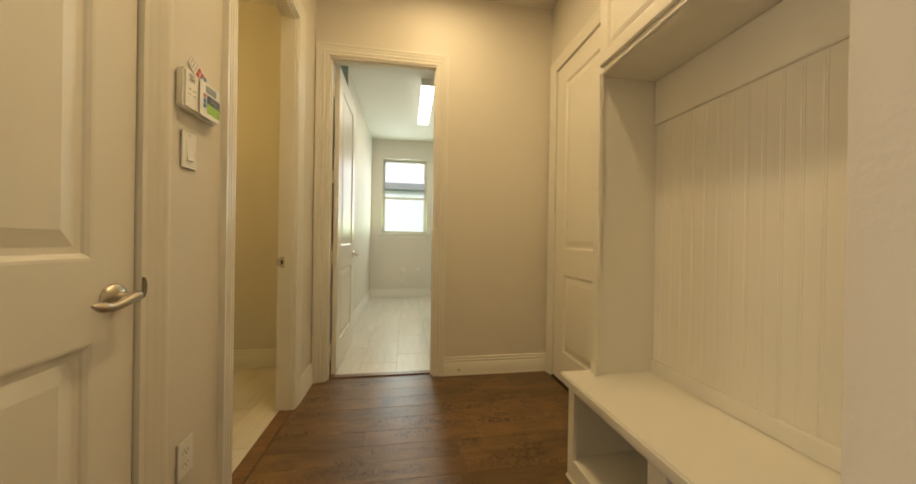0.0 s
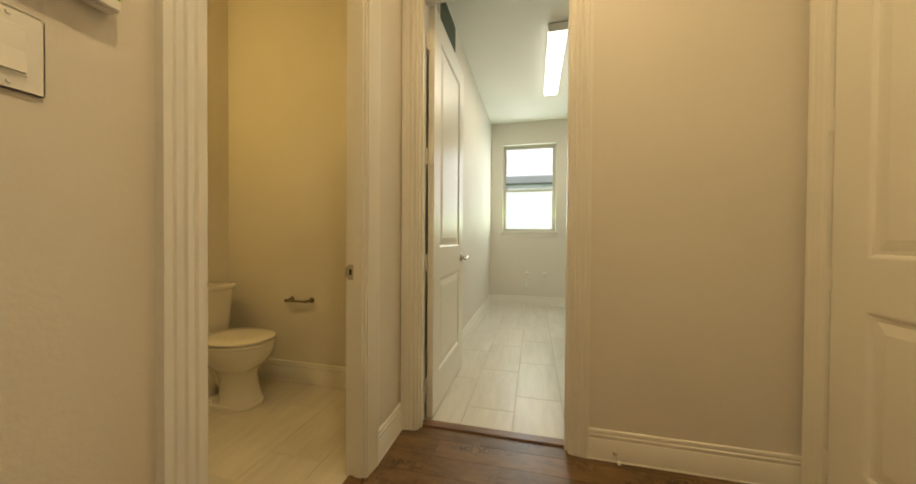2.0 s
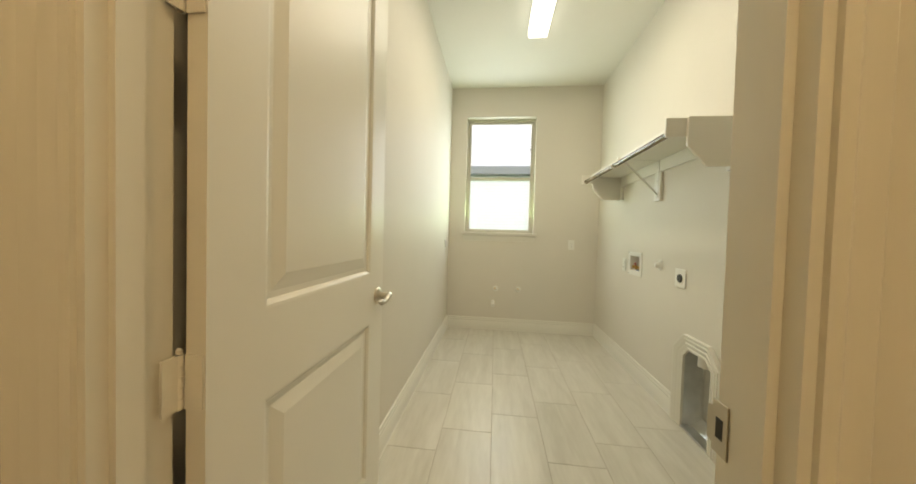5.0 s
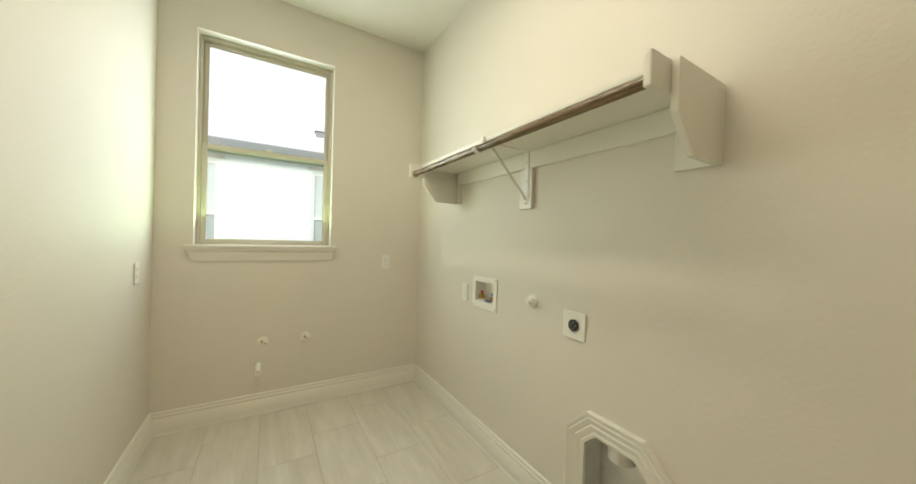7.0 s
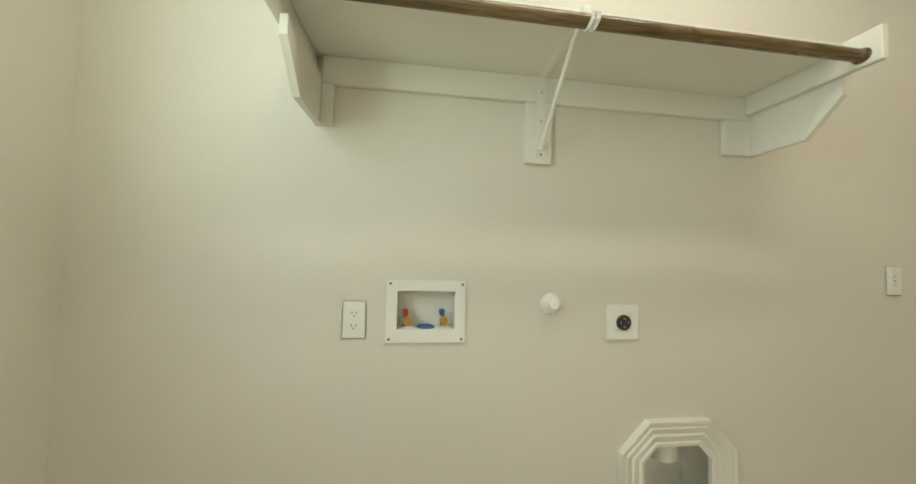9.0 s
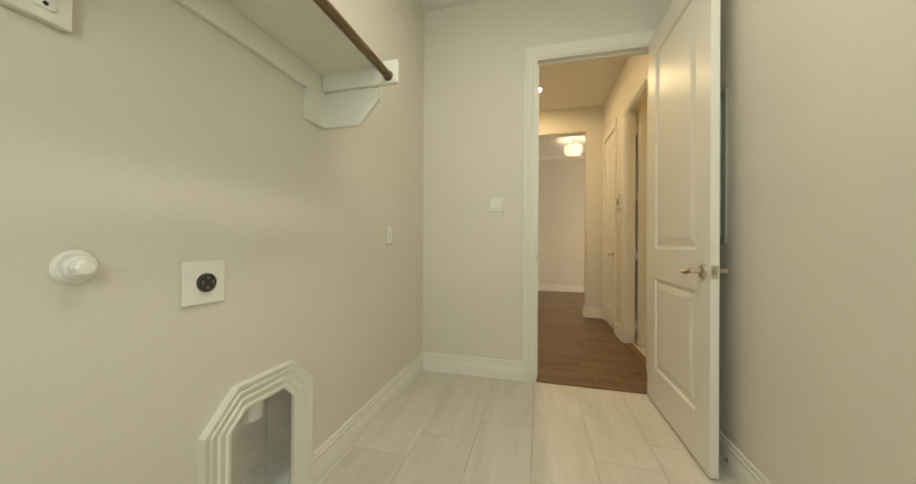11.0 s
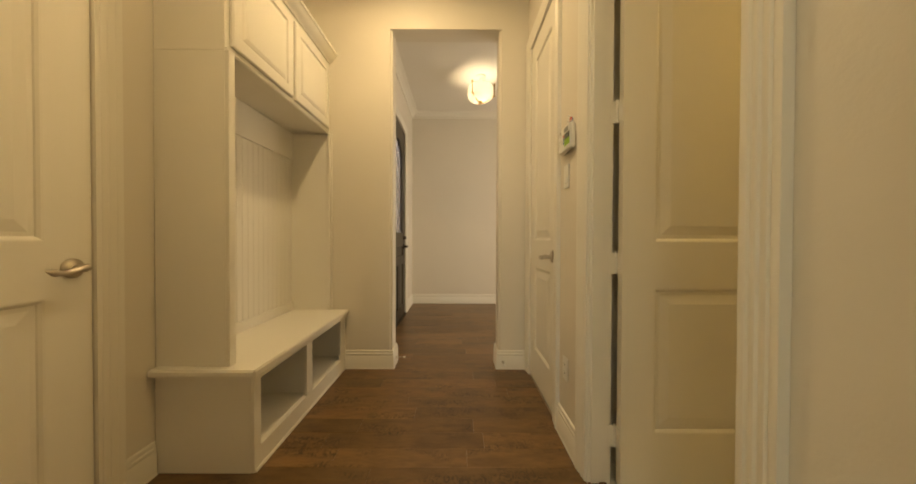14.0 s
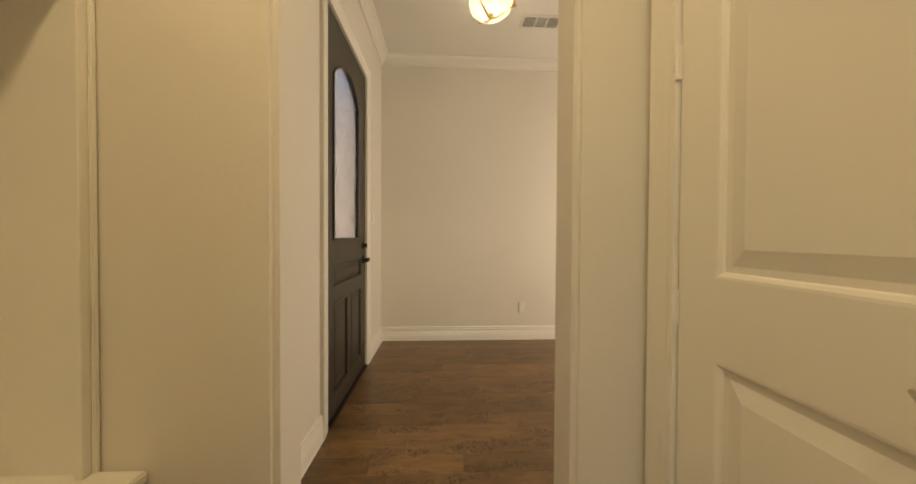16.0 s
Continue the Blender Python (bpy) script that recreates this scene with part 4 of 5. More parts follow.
def ring_bars(x0, x1, z0, z1, y0, y1, w, name, material):
    for a, b in (((x0, y0, z0), (x0 + w, y1, z1)), ((x1 - w, y0, z0), (x1, y1, z1)), ((x0 + w, y0, z0), (x1 - w, y1, z0 + w)), ((x0 + w, y0, z1 - w), (x1 - w, y1, z1))):
        part(name, boxes((a, b), bevel=0.003), material, win)


ring_bars(WX0, WX1, WZ0, WZ1, Y0, Y1, 0.020, "window_frame", VINYL)
ring_bars(WX0 + 0.021, WX1 - 0.021, WZ0 + 0.008, 1.885, Y0 + 0.004, Y1 - 0.028, 0.030, "sash", VINYL)
ring_bars(WX0 + 0.021, WX1 - 0.021, 1.852, WZ1 - 0.021, Y0 + 0.034, Y1 - 0.002, 0.026, "sash", VINYL)
for z0, z1, y in ((WZ0 + 0.035, 1.857, Y0 + 0.018), (1.876, WZ1 - 0.045, Y0 + 0.046)):
    p = part("pane", boxes(((WX0 + 0.045, y, z0), (WX1 - 0.045, y + 0.003, z1))), GLASS, win)
    p.visible_shadow = False
part("sash_lock", boxes(((-0.045, Y0 - 0.006, 1.885), (-0.005, Y0 + 0.02, 1.897)), bevel=0.003), VINYL, win)
bm = boxes(((WX0 - 0.045, LN - 0.042, WZ0 - 0.020), (WX1 + 0.045, LN + 0.0, WZ0)), bevel=0.005, seg=3)
box(bm, (WX0 + 0.001, LN, WZ0 - 0.020), (WX1 - 0.001, Y0, WZ0 + 0.002))
part("window_sill", bm, TRIM, win)
bm = bmesh.new()
prof = [(0.0, 0.0), (0.032, 0.0), (0.034, 0.010), (0.028, 0.020), (0.020, 0.030), (0.020, 0.040), (0.014, 0.052), (0.014, 0.066), (0.008, 0.078), (0.008, 0.088), (0.0, 0.088)]
sweep(bm, [(WX1 + 0.0, LN), (WX1 + 0.0, LN - 0.001), (WX0 - 0.0, LN - 0.001), (WX0 - 0.0, LN)], [(d, -u) for d, u in prof], lambda u, v, d: (u, v, WZ0 - 0.021 + d))
part("apron", bm, TRIM, win, smooth=True)

# laundry shelf
sh = thing("wall_shelf", "white painted wall shelf with wooden hanging rod", "shelf", pose(0, 0, 0))
SY0, SY1 = 4.222, 5.785
part("shelf_board", boxes(((0.852, SY0 + 0.021, 1.757), (LE - 0.001, SY1 - 0.021, 1.776)), bevel=0.002), TRIM, sh)
part("cleat", boxes(((LE - 0.019, SY0 - 0.0015, 1.668), (LE - 0.001, SY1 - 0.041, 1.7565)), bevel=0.0015, seg=1), TRIM, sh)


def end_board(y, side):
    """An end bracket with its lower front corner cut away, and the rod block beside it."""
    bm = bmesh.new()
    prof = [(LE - 0.001, 1.538), (0.965, 1.538), (0.872, 1.640), (0.872, 1.7805 if side < 0 else 1.690), (LE - 0.001, 1.7805 if side < 0 else 1.690)]
    loft(bm, [[(x, yy, z) for x, z in prof] for yy in (y, y + 0.019)])
    part("end_bracket", bm, TRIM, sh)


end_board(SY0 - 0.021, -1)
end_board(SY1 - 0.040, 1)
part("rod_block", boxes(((0.778, SY0, 1.688), (LE - 0.0205, SY0 + 0.020, 1.7805)), bevel=0.002), TRIM, sh)
part("rod_block", boxes(((0.778, SY1 - 0.020, 1.6915), (LE - 0.002, SY1, 1.7805)), bevel=0.002), TRIM, sh)
part("end_cleat", boxes(((LE - 0.02, SY0 - 0.0015, 1.538), (LE - 0.001, 4.327, 1.667)), bevel=0.001, seg=1), TRIM, sh)
part("end_cleat", boxes(((LE - 0.02, SY1 - 0.078, 1.538), (LE - 0.001, SY1 - 0.041, 1.667)), bevel=0.001, seg=1), TRIM, sh)
part("rod", tube(bmesh.new(), [(0.818, SY0 + 0.0205, 1.717), (0.818, 5.0, 1.717), (0.818, SY1 - 0.0205, 1.717)], 0.0165, 20), ROD, sh, "stained wooden hanging rod", smooth=True)
for y, s in ((SY0 + 0.0205, 1), (SY1 - 0.0245, 1)):
    part("rod_socket", lathe(bmesh.new(), (0.818, y, 1.717), "y", [(0, 0.021), (0.004, 0.020)], 20), ROD, sh)
part("mid_board", boxes(((LE - 0.02, 4.992, 1.457), (LE - 0.001, 5.082, 1.667)), bevel=0.0015, seg=1), TRIM, sh)
bm = bmesh.new()
YB = 5.030
box(bm, (LE - 0.0235, YB - 0.014, 1.478), (LE - 0.0202, YB + 0.014, 1.7565), 0.0008, 1)
box(bm, (0.845, YB - 0.011, 1.7525), (LE - 0.0205, YB + 0.011, 1.7566), 0.0008, 1)
tube(bm, [(LE - 0.026, YB, 1.505), (LE - 0.05, YB, 1.535), (0.90, YB, 1.735), (0.86, YB, 1.7525)], 0.0068, 8)
box(bm, (0.836, YB - 0.011, 1.735), (0.852, YB + 0.011, 1.778), 0.002)
hook = [(0.845, YB, 1.742), (0.840, YB, 1.720), (0.828, YB, 1.704), (0.812, YB, 1.700), (0.796, YB, 1.708), (0.792, YB, 1.722)]
for o in (-0.006, 0.006):
    tube(bm, [(x, y + o, z) for x, y, z in hook], 0.006, 8)
part("bracket", bm, PLATE, sh, "white metal shelf and rod bracket", smooth=True)
for z in (1.487, 1.60, 1.70):
    part("screw", lathe(bmesh.new(), (LE - 0.0255, YB, z), "x", [(0, 0.0035), (0.002, 0.004)], 10), SLOT if z < 1.5 else NICKEL, sh)

# laundry hookups; local x-z plane facing -y, turned onto the east wall
E = lambda y, z: pose(LE - 0.001, y, z, 0, 0, -90)
wb = thing("washer_box", "white recessed washer supply box with two brass valves", "supply box", E(5.396, 0.957))
outer = [(-0.127, -0.099), (0.127, -0.099), (0.127, 0.099), (-0.127, 0.099)]
inner = [(-0.094, -0.060), (0.094, -0.060), (0.094, 0.066), (-0.094, 0.066)]
part("flange", plate_with_hole(outer, inner, -0.006, 0.0), PLATE, wb)
bm = boxes(((-0.0945, 0.066, -0.0605), (0.0945, 0.069, 0.0665)), ((-0.0945, -0.003, -0.0605), (-0.0925, 0.066, 0.0665)), ((0.0925, -0.003, -0.0605), (0.0945, 0.066, 0.0665)),
           ((-0.0925, -0.003, -0.0605), (0.0925, 0.066, -0.0585)), ((-0.0925, -0.003, 0.0645), (0.0925, 0.066, 0.0665)))
part("box_liner", bm, PLATE, wb)
for sx, m, nm in ((-0.062, RED, "red valve lever"), (0.058, BLUE, "blue valve lever")):
    bm = lathe(bmesh.new(), (sx, 0.035, -0.057), "z", [(0, 0.011), (0.012, 0.011), (0.014, 0.008), (0.034, 0.008)], 16)
    lathe(bm, (sx, 0.035, -0.030), "y", [(0.008, 0.009), (-0.014, 0.009), (-0.016, 0.0125), (-0.030, 0.0125), (-0.030, 0.008), (-0.02, 0.006)], 18)
    v = part("valve", bm, BRASS, wb, "brass valve body", smooth=True)
    part("lever", boxes(((sx - 0.010, 0.026, -0.022), (sx + 0.005, 0.034, -0.014)), ((sx - 0.015, 0.022, -0.014), (sx + 0.004, 0.034, 0.003)), bevel=0.002), m, v, nm)
part("drain_ring", lathe(bmesh.new(), (0.0, 0.036, -0.0585), "z", [(0, 0.030), (0.004, 0.030), (0.004, 0.024), (0.0015, 0.024), (0.001, 0.0)], 24), BLUE, wb, "blue drain rim")
part("valve_base", lathe(bmesh.new(), (-0.062, 0.035, -0.0585), "z", [(0, 0.022), (0.005, 0.02)], 20), PLATE, wb)
part("valve_base", lathe(bmesh.new(), (0.058, 0.035, -0.0585), "z", [(0, 0.022), (0.005, 0.02)], 20), PLATE, wb)
for x in (-0.116, 0.116):
    for z in (-0.088, 0.088):
        part("screw", lathe(bmesh.new(), (x, -0.0075, z), "y", [(0, 0.003), (0.002, 0.0042)], 10), SLOT, wb)

gs = thing("gas_cap", "white round capped gas outlet on the wall", "pipe cap", E(4.976, 0.985))
part("escutcheon", lathe(bmesh.new(), (0, 0, 0), "y", [(0, 0.036), (-0.004, 0.035), (-0.008, 0.031), (-0.007, 0.027)], 32), PLATE, gs, smooth=True)
bm = lathe(bmesh.new(), (0, -0.006, 0), "y", [(0, 0.024), (-0.012, 0.024), (-0.014, 0.021)], 24)
loft(bm, [circle((0.0, y, 0), r, "y", 8) for y, r in ((-0.0205, 0.019), (-0.036, 0.017), (-0.039, 0.013))])
part("cap", bm, PLATE, gs)

dr = thing("dryer_outlet", "white square plate with black round dryer socket", "outlet", E(4.716, 0.924))
part("cover", boxes(((-0.060, -0.0065, -0.061), (0.060, 0.0, 0.061)), bevel=0.003, seg=3), PLATE, dr, smooth=True)
part("socket", lathe(bmesh.new(), (0.002, -0.006, 0), "y", [(0, 0.0265), (-0.006, 0.0265), (-0.0085, 0.024), (-0.0085, 0.0)], 32), SLOT, dr, "black round socket", smooth=True)
part("slots", boxes(((-0.014, -0.0150, -0.004), (-0.010, -0.0144, 0.006)), ((0.014, -0.0150, -0.004), (0.018, -0.0144, 0.006)), ((-0.002, -0.0150, -0.017), (0.006, -0.0144, -0.012)), ((-0.002, -0.0150, 0.011), (0.006, -0.0144, 0.016))), GREYP, dr)
for x in (-0.024, 0.026):
    for z in (-0.034, 0.034):
        part("screw", lathe(bmesh.new(), (x, -0.0082, z), "y", [(0, 0.002), (0.002, 0.003)], 8), PLATE, dr)

# dryer vent recess
dv = thing("dryer_vent_box", "galvanised recessed dryer vent box with white chamfered moulding", "vent box", pose(0, 0, 0))
DY0, DY1, DZ, CH = 4.378, 4.637, 0.497, 0.05
path = [(DY0, 0.0), (DY0, DZ - CH), (DY0 + CH, DZ), (DY1 - CH, DZ), (DY1, DZ - CH), (DY1, 0.0)]
bm = bmesh.new()
sweep(bm, path, [(0.0, 0.0), (0.0, 0.014), (0.012, 0.017), (0.017, 0.012), (0.029, 0.018), (0.040, 0.021), (0.045, 0.015), (0.057, 0.022), (0.067, 0.025), (0.071, 0.019), (0.084, 0.027), (0.090, 0.027), (0.090, 0.0)],
      lambda u, v, d: (LE - d, u, v + 0.001))
part("moulding", bm, TRIM, dv, "cream painted stepped moulding", smooth=True)
XB = LE + 0.115
part("side_sheet", boxes(((LE + 0.001, DY0 - 0.001, 0.002), (XB, DY0 + 0.002, DZ))), GALV, dv)
part("side_sheet", boxes(((LE + 0.001, DY1 - 0.002, 0.002), (XB, DY1 + 0.001, DZ))), GALV, dv)
part("back_sheet", boxes(((XB - 0.003, DY0, 0.002), (XB, DY1, DZ))), GALV, dv)
part("top_sheet", boxes(((LE + 0.001, DY0, DZ), (XB, DY1, DZ + 0.003))), GALV, dv)
bm = bmesh.new()
loft(bm, [[(LE - 0.012, y, 0.001), (LE - 0.012, y, 0.010), (LE + 0.05, y, 0.012), (XB - 0.004, y, 0.06), (XB - 0.004, y, 0.001)] for y in (DY0 + 0.003, DY1 - 0.003)])
part("sloped_bottom", bm, GALV, dv)
part("corner_flange", boxes(((XB - 0.008, DY0 + 0.0025, 0.061), (XB - 0.0035, DY0 + 0.012, DZ)), ((XB - 0.008, DY1 - 0.012, 0.061), (XB - 0.0035, DY1 - 0.0025, DZ))), GALV, dv)
part("collar", lathe(bmesh.new(), (LE + 0.062, 4.515, 0.427), "z", [(0, 0.052), (0.069, 0.052), (0.069, 0.049), (0.002, 0.049)], 28), VENTW, dv, "pale duct collar", smooth=True)

# north wall pipes


def pipe_plate(x):
    p = thing("pipe_escutcheon", "white round pipe plate with a capped valve stub", "pipe plate", pose(x, LN - 0.001, 0.511), "pipe plates")
    part("plate", lathe(bmesh.new(), (0, 0, 0), "y", [(0, 0.036), (-0.003, 0.036), (-0.008, 0.026), (-0.010, 0.0)], 32), PLATE, p, smooth=True)
    part("stub", lathe(bmesh.new(), (-0.006, -0.006, 0.006), "y", [(0, 0.009), (-0.02, 0.009), (-0.022, 0.005)], 14), BRASS, p, "brass pipe stub", smooth=True)
    part("screw", lathe(bmesh.new(), (0.012, -0.008, -0.013), "y", [(0, 0.005), (-0.004, 0.004)], 10), SLOT, p)
    return p


pipe_plate(-0.036)
pipe_plate(0.240)
dp = thing("drain_stub", "white plastic drain pipe stub out of the wall", "pipe", pose(-0.062, LN - 0.001, 0.33))
part("pipe", tube(bmesh.new(), [(0, 0.0, 0.02), (0, -0.04, 0.01), (0, -0.085, -0.004)], 0.021, 18), PLATE, dp, smooth=True)
part("cap", tube(bmesh.new(), [(0, -0.080, -0.002), (0, -0.098, -0.008)], 0.0245, 18), PLATE, dp, smooth=True)

# panel and grille on the laundry's west wall, behind the door
ep = thing("breaker_panel", "grey steel electrical panel on the laundry wall", "electrical panel", pose(0, 0, 0))
part("frame", boxes(((LW + 0.0005, 3.305, 1.045), (LW + 0.010, 3.672, 1.775)), bevel=0.002), PANELG, ep)
part("panel_door", boxes(((LW + 0.0105, 3.335, 1.085), (LW + 0.015, 3.640, 1.735)), bevel=0.0015, seg=1), PANELG, ep)
part("latch", boxes(((LW + 0.0155, 3.62, 1.40), (LW + 0.026, 3.634, 1.44)), bevel=0.002), SLOT, ep)
wv = thing("wall_vent", "white framed wall vent with grey grille near the ceiling", "vent", pose(0, 0, 0))
part("frame", boxes(((LW + 0.0005, 3.40, 2.66), (LW + 0.012, 3.91, 2.94)), bevel=0.003), VENTW, wv)
part("grille", boxes(((LW + 0.0125, 3.43, 2.69), (LW + 0.0145, 3.88, 2.91))), GRILLE, wv)
for i in range(14):
    part("slat", boxes(((LW + 0.0147, 3.432, 2.694 + i * 0.0155), (LW + 0.018, 3.878, 2.700 + i * 0.0155))), GRILLE, wv)


def door_stop(at, label="slim brass spring door stop on the baseboard"):
    d = thing("door_stop", label, "door stop", at, "door stops")
    part("base", lathe(bmesh.new(), (0, 0, 0), "y", [(0, 0.011), (-0.004, 0.011), (-0.008, 0.006)], 16), NICKEL, d, smooth=True)
    part("rod", lathe(bmesh.new(), (0, -0.007, 0), "y", [(0, 0.0035), (-0.055, 0.0035)], 10), NICKEL, d, smooth=True)
    part("tip", lathe(bmesh.new(), (0, -0.062, 0), "y", [(0, 0.007), (-0.012, 0.008), (-0.015, 0.005)], 14), PLATE, d, "white rubber tip", smooth=True)


door_stop(pose(0.455, HN - 0.0155, 0.045))
door_stop(pose(LW + 0.0155, 3.70, 0.06, 0, 0, 90))
door_stop(pose(OP1 - 0.0155, 0.49, 0.06, 0, 0, -90))
door_stop(pose(-0.47, HS + 0.0155, 0.06, 0, 0, 180))

# bath
TY, TT = 2.84, 2.858
to = thing("toilet", "white china two-piece toilet with closed lid", "toilet", pose(0, 0, 0))
bm = bmesh.new()
loft(bm, [egg(cx, TY, z, a, b, 40, 2.3, f) for z, cx, a, b, f in ((0.215, -1.790, 0.100, 0.088, 1.0), (0.240, -1.792, 0.135, 0.112, 1.05), (0.275, -1.80, 0.175, 0.142, 1.10), (0.315, -1.812, 0.200, 0.163, 1.17),
     (0.350, -1.825, 0.215, 0.174, 1.21), (0.378, -1.835, 0.225, 0.180, 1.22), (0.392, -1.835, 0.222, 0.178, 1.22))])
part("bowl", bm, CHINA, to, smooth=True, angle=60)
bm = bmesh.new()
loft(bm, [egg(cx, TY, z, a, b, 40, 2.6) for z, cx, a, b in ((0.028, -1.765, 0.118, 0.104), (0.06, -1.77, 0.112, 0.098), (0.13, -1.78, 0.106, 0.090), (0.19, -1.785, 0.106, 0.090), (0.235, -1.79, 0.122, 0.104))])
loft(bm, [egg(-1.845, TY, z, a, b, 40, 3.0) for z, a, b in ((0.001, 0.208, 0.110), (0.022, 0.210, 0.112), (0.030, 0.203, 0.106), (0.034, 0.16, 0.07))])
part("pedestal", bm, CHINA, to, smooth=True, angle=60)
part("trapway", tube(bmesh.new(), [(-1.80, TY, 0.10), (-1.86, TY, 0.145), (-1.90, TY, 0.205), (-1.94, TY, 0.235), (-1.985, TY, 0.215), (-2.005, TY, 0.15), (-2.005, TY, 0.02)], [0.060, 0.066, 0.068, 0.068, 0.068, 0.066, 0.066], 20), CHINA, to, smooth=True, angle=60)
part("deck", boxes(((-2.12, TY - 0.115, 0.30), (-1.97, TY + 0.115, 0.398)), bevel=0.03, seg=4), CHINA, to, smooth=True)
bm = bmesh.new()
loft(bm, [egg(-1.80, TY, z, a, b, 40, 2.2, 1.16) for z, a, b in ((0.3935, 0.205, 0.178), (0.397, 0.212, 0.184), (0.409, 0.212, 0.184), (0.414, 0.205, 0.178))])
part("seat", bm, CHINA, to, smooth=True)
bm = bmesh.new()
loft(bm, [egg(-1.80, TY, z, a, b, 40, 2.2, 1.16) for z, a, b in ((0.4205, 0.198, 0.171), (0.4235, 0.211, 0.183), (0.433, 0.210, 0.182), (0.440, 0.192, 0.165), (0.443, 0.12, 0.10))])
part("lid", bm, CHINA, to, smooth=True)
bm = bmesh.new()
loft(bm, [egg(cx, TT, z, a, b, 40, 7.0) for z, cx, a, b in ((0.40, -2.15, 0.080, 0.170), (0.41, -2.15, 0.086, 0.177), (0.55, -2.15, 0.090, 0.190), (0.70, -2.15, 0.094, 0.205))])
part("tank", bm, CHINA, to, smooth=True, angle=50)
bm = bmesh.new()
loft(bm, [egg(-2.148, TT, z, a, b, 40, 7.0) for z, a, b in ((0.7005, 0.100, 0.211), (0.706, 0.106, 0.219), (0.730, 0.107, 0.221), (0.738, 0.102, 0.216), (0.740, 0.06, 0.17))])
part("tank_lid", bm, CHINA, to, smooth=True, angle=50)
bm = tube(bmesh.new(), [(-2.040, TT - 0.168, 0.658), (-2.036, TT - 0.14, 0.657), (-2.034, TT - 0.11, 0.654), (-2.034, TT - 0.085, 0.651)], [0.011, 0.010, 0.010, 0.007], 12)
lathe(bm, (-2.066, TT - 0.165, 0.658), "x", [(0, 0.019), (0.010, 0.018), (0.016, 0.012), (0.032, 0.011)], 18)
part("flush_lever", bm, CHINA, to, smooth=True)
part("bolt_cap", lathe(bmesh.new(), (-1.90, TY - 0.088, 0.028), "z", [(0, 0.013), (0.014, 0.012), (0.02, 0.006)], 14), CHINA, to, smooth=True)
part("sticker", boxes(((-2.128, TT - 0.1925, 0.47), (-2.108, TT - 0.1865, 0.505))), FAINT, to, "small printed sticker")
sv = thing("supply_valve", "chrome water supply stop with braided hose", "valve", pose(BW + 0.001, 2.665, 0.235))
part("escutcheon", lathe(bmesh.new(), (0, 0, 0), "x", [(0, 0.052), (0.004, 0.051), (0.010, 0.040), (0.012, 0.014)], 28), PLATE, sv, smooth=True)
part("pipe", tube(bmesh.new(), [(0.005, 0, 0), (0.04, 0.0, 0), (0.075, 0.02, -0.015), (0.095, 0.055, -0.02), (0.10, 0.085, 0.01)], 0.008, 10), NICKEL, sv, "chrome pipe", smooth=True)
part("handle", boxes(((0.088, 0.078, 0.0), (0.112, 0.094, 0.05)), bevel=0.004), mat("green_tag", (0.03, 0.16, 0.06), 0.5), sv, "green tag")
part("hose", tube(bmesh.new(), [(0.10, 0.085, 0.04), (0.104, 0.075, 0.09), (0.106, 0.068, 0.13), (0.106, 0.066, 0.168)], 0.006, 10), NICKEL, sv, smooth=True)

tp = thing("paper_holder", "brushed nickel toilet paper holder on the wall", "paper holder", pose(-1.605, BN - 0.001, 0.60))
for x in (-0.085, 0.085):
    bm = lathe(bmesh.new(), (x, 0, 0.012), "y", [(0, 0.021), (-0.005, 0.021), (-0.012, 0.015), (-0.028, 0.010), (-0.05, 0.009), (-0.056, 0.012), (-0.066, 0.012), (-0.070, 0.006)], 20)
    part("post", bm, DKNICKEL, tp, smooth=True)
part("bar", tube(bmesh.new(), [(-0.095, -0.058, 0.010), (0.0, -0.058, 0.010), (0.085, -0.058, 0.010)], 0.0085, 14), DKNICKEL, tp, smooth=True)

sk = thing("pedestal_sink", "white china pedestal sink under the mirror", "sink", pose(0, 0, 0.0))
SKY = 2.06
bm = bmesh.new()
loft(bm, [egg(-2.06, SKY, z, a, b, 44, 2.8) for z, a, b in ((0.63, 0.08, 0.09), (0.69, 0.14, 0.17), (0.75, 0.185, 0.255), (0.795, 0.20, 0.295), (0.82, 0.210, 0.315), (0.838, 0.212, 0.320), (0.848, 0.205, 0.312), (0.846, 0.175, 0.24), (0.78, 0.13, 0.18), (0.73, 0.06, 0.08))])
part("basin", bm, CHINA, sk, smooth=True, angle=60)
bm = bmesh.new()
loft(bm, [egg(-2.10, SKY, z, a, b, 32, 2.6) for z, a, b in ((0.001, 0.13, 0.13), (0.03, 0.125, 0.125), (0.10, 0.085, 0.085), (0.40, 0.075, 0.075), (0.63, 0.09, 0.10))])
part("pedestal", bm, CHINA, sk, smooth=True, angle=60)
bm = tube(bmesh.new(), [(-2.22, SKY, 0.846), (-2.22, SKY, 0.91), (-2.19, SKY, 0.945), (-2.13, SKY, 0.935), (-2.11, SKY, 0.915)], 0.012, 14)
for o in (-0.10, 0.10):
    lathe(bm, (-2.21, SKY + o, 0.842), "z", [(0, 0.02), (0.012, 0.018), (0.03, 0.011), (0.045, 0.014), (0.052, 0.010)], 16)
    box(bm, (-2.215, SKY + o - 0.005, 0.885), (-2.155, SKY + o + 0.005, 0.896), 0.003)
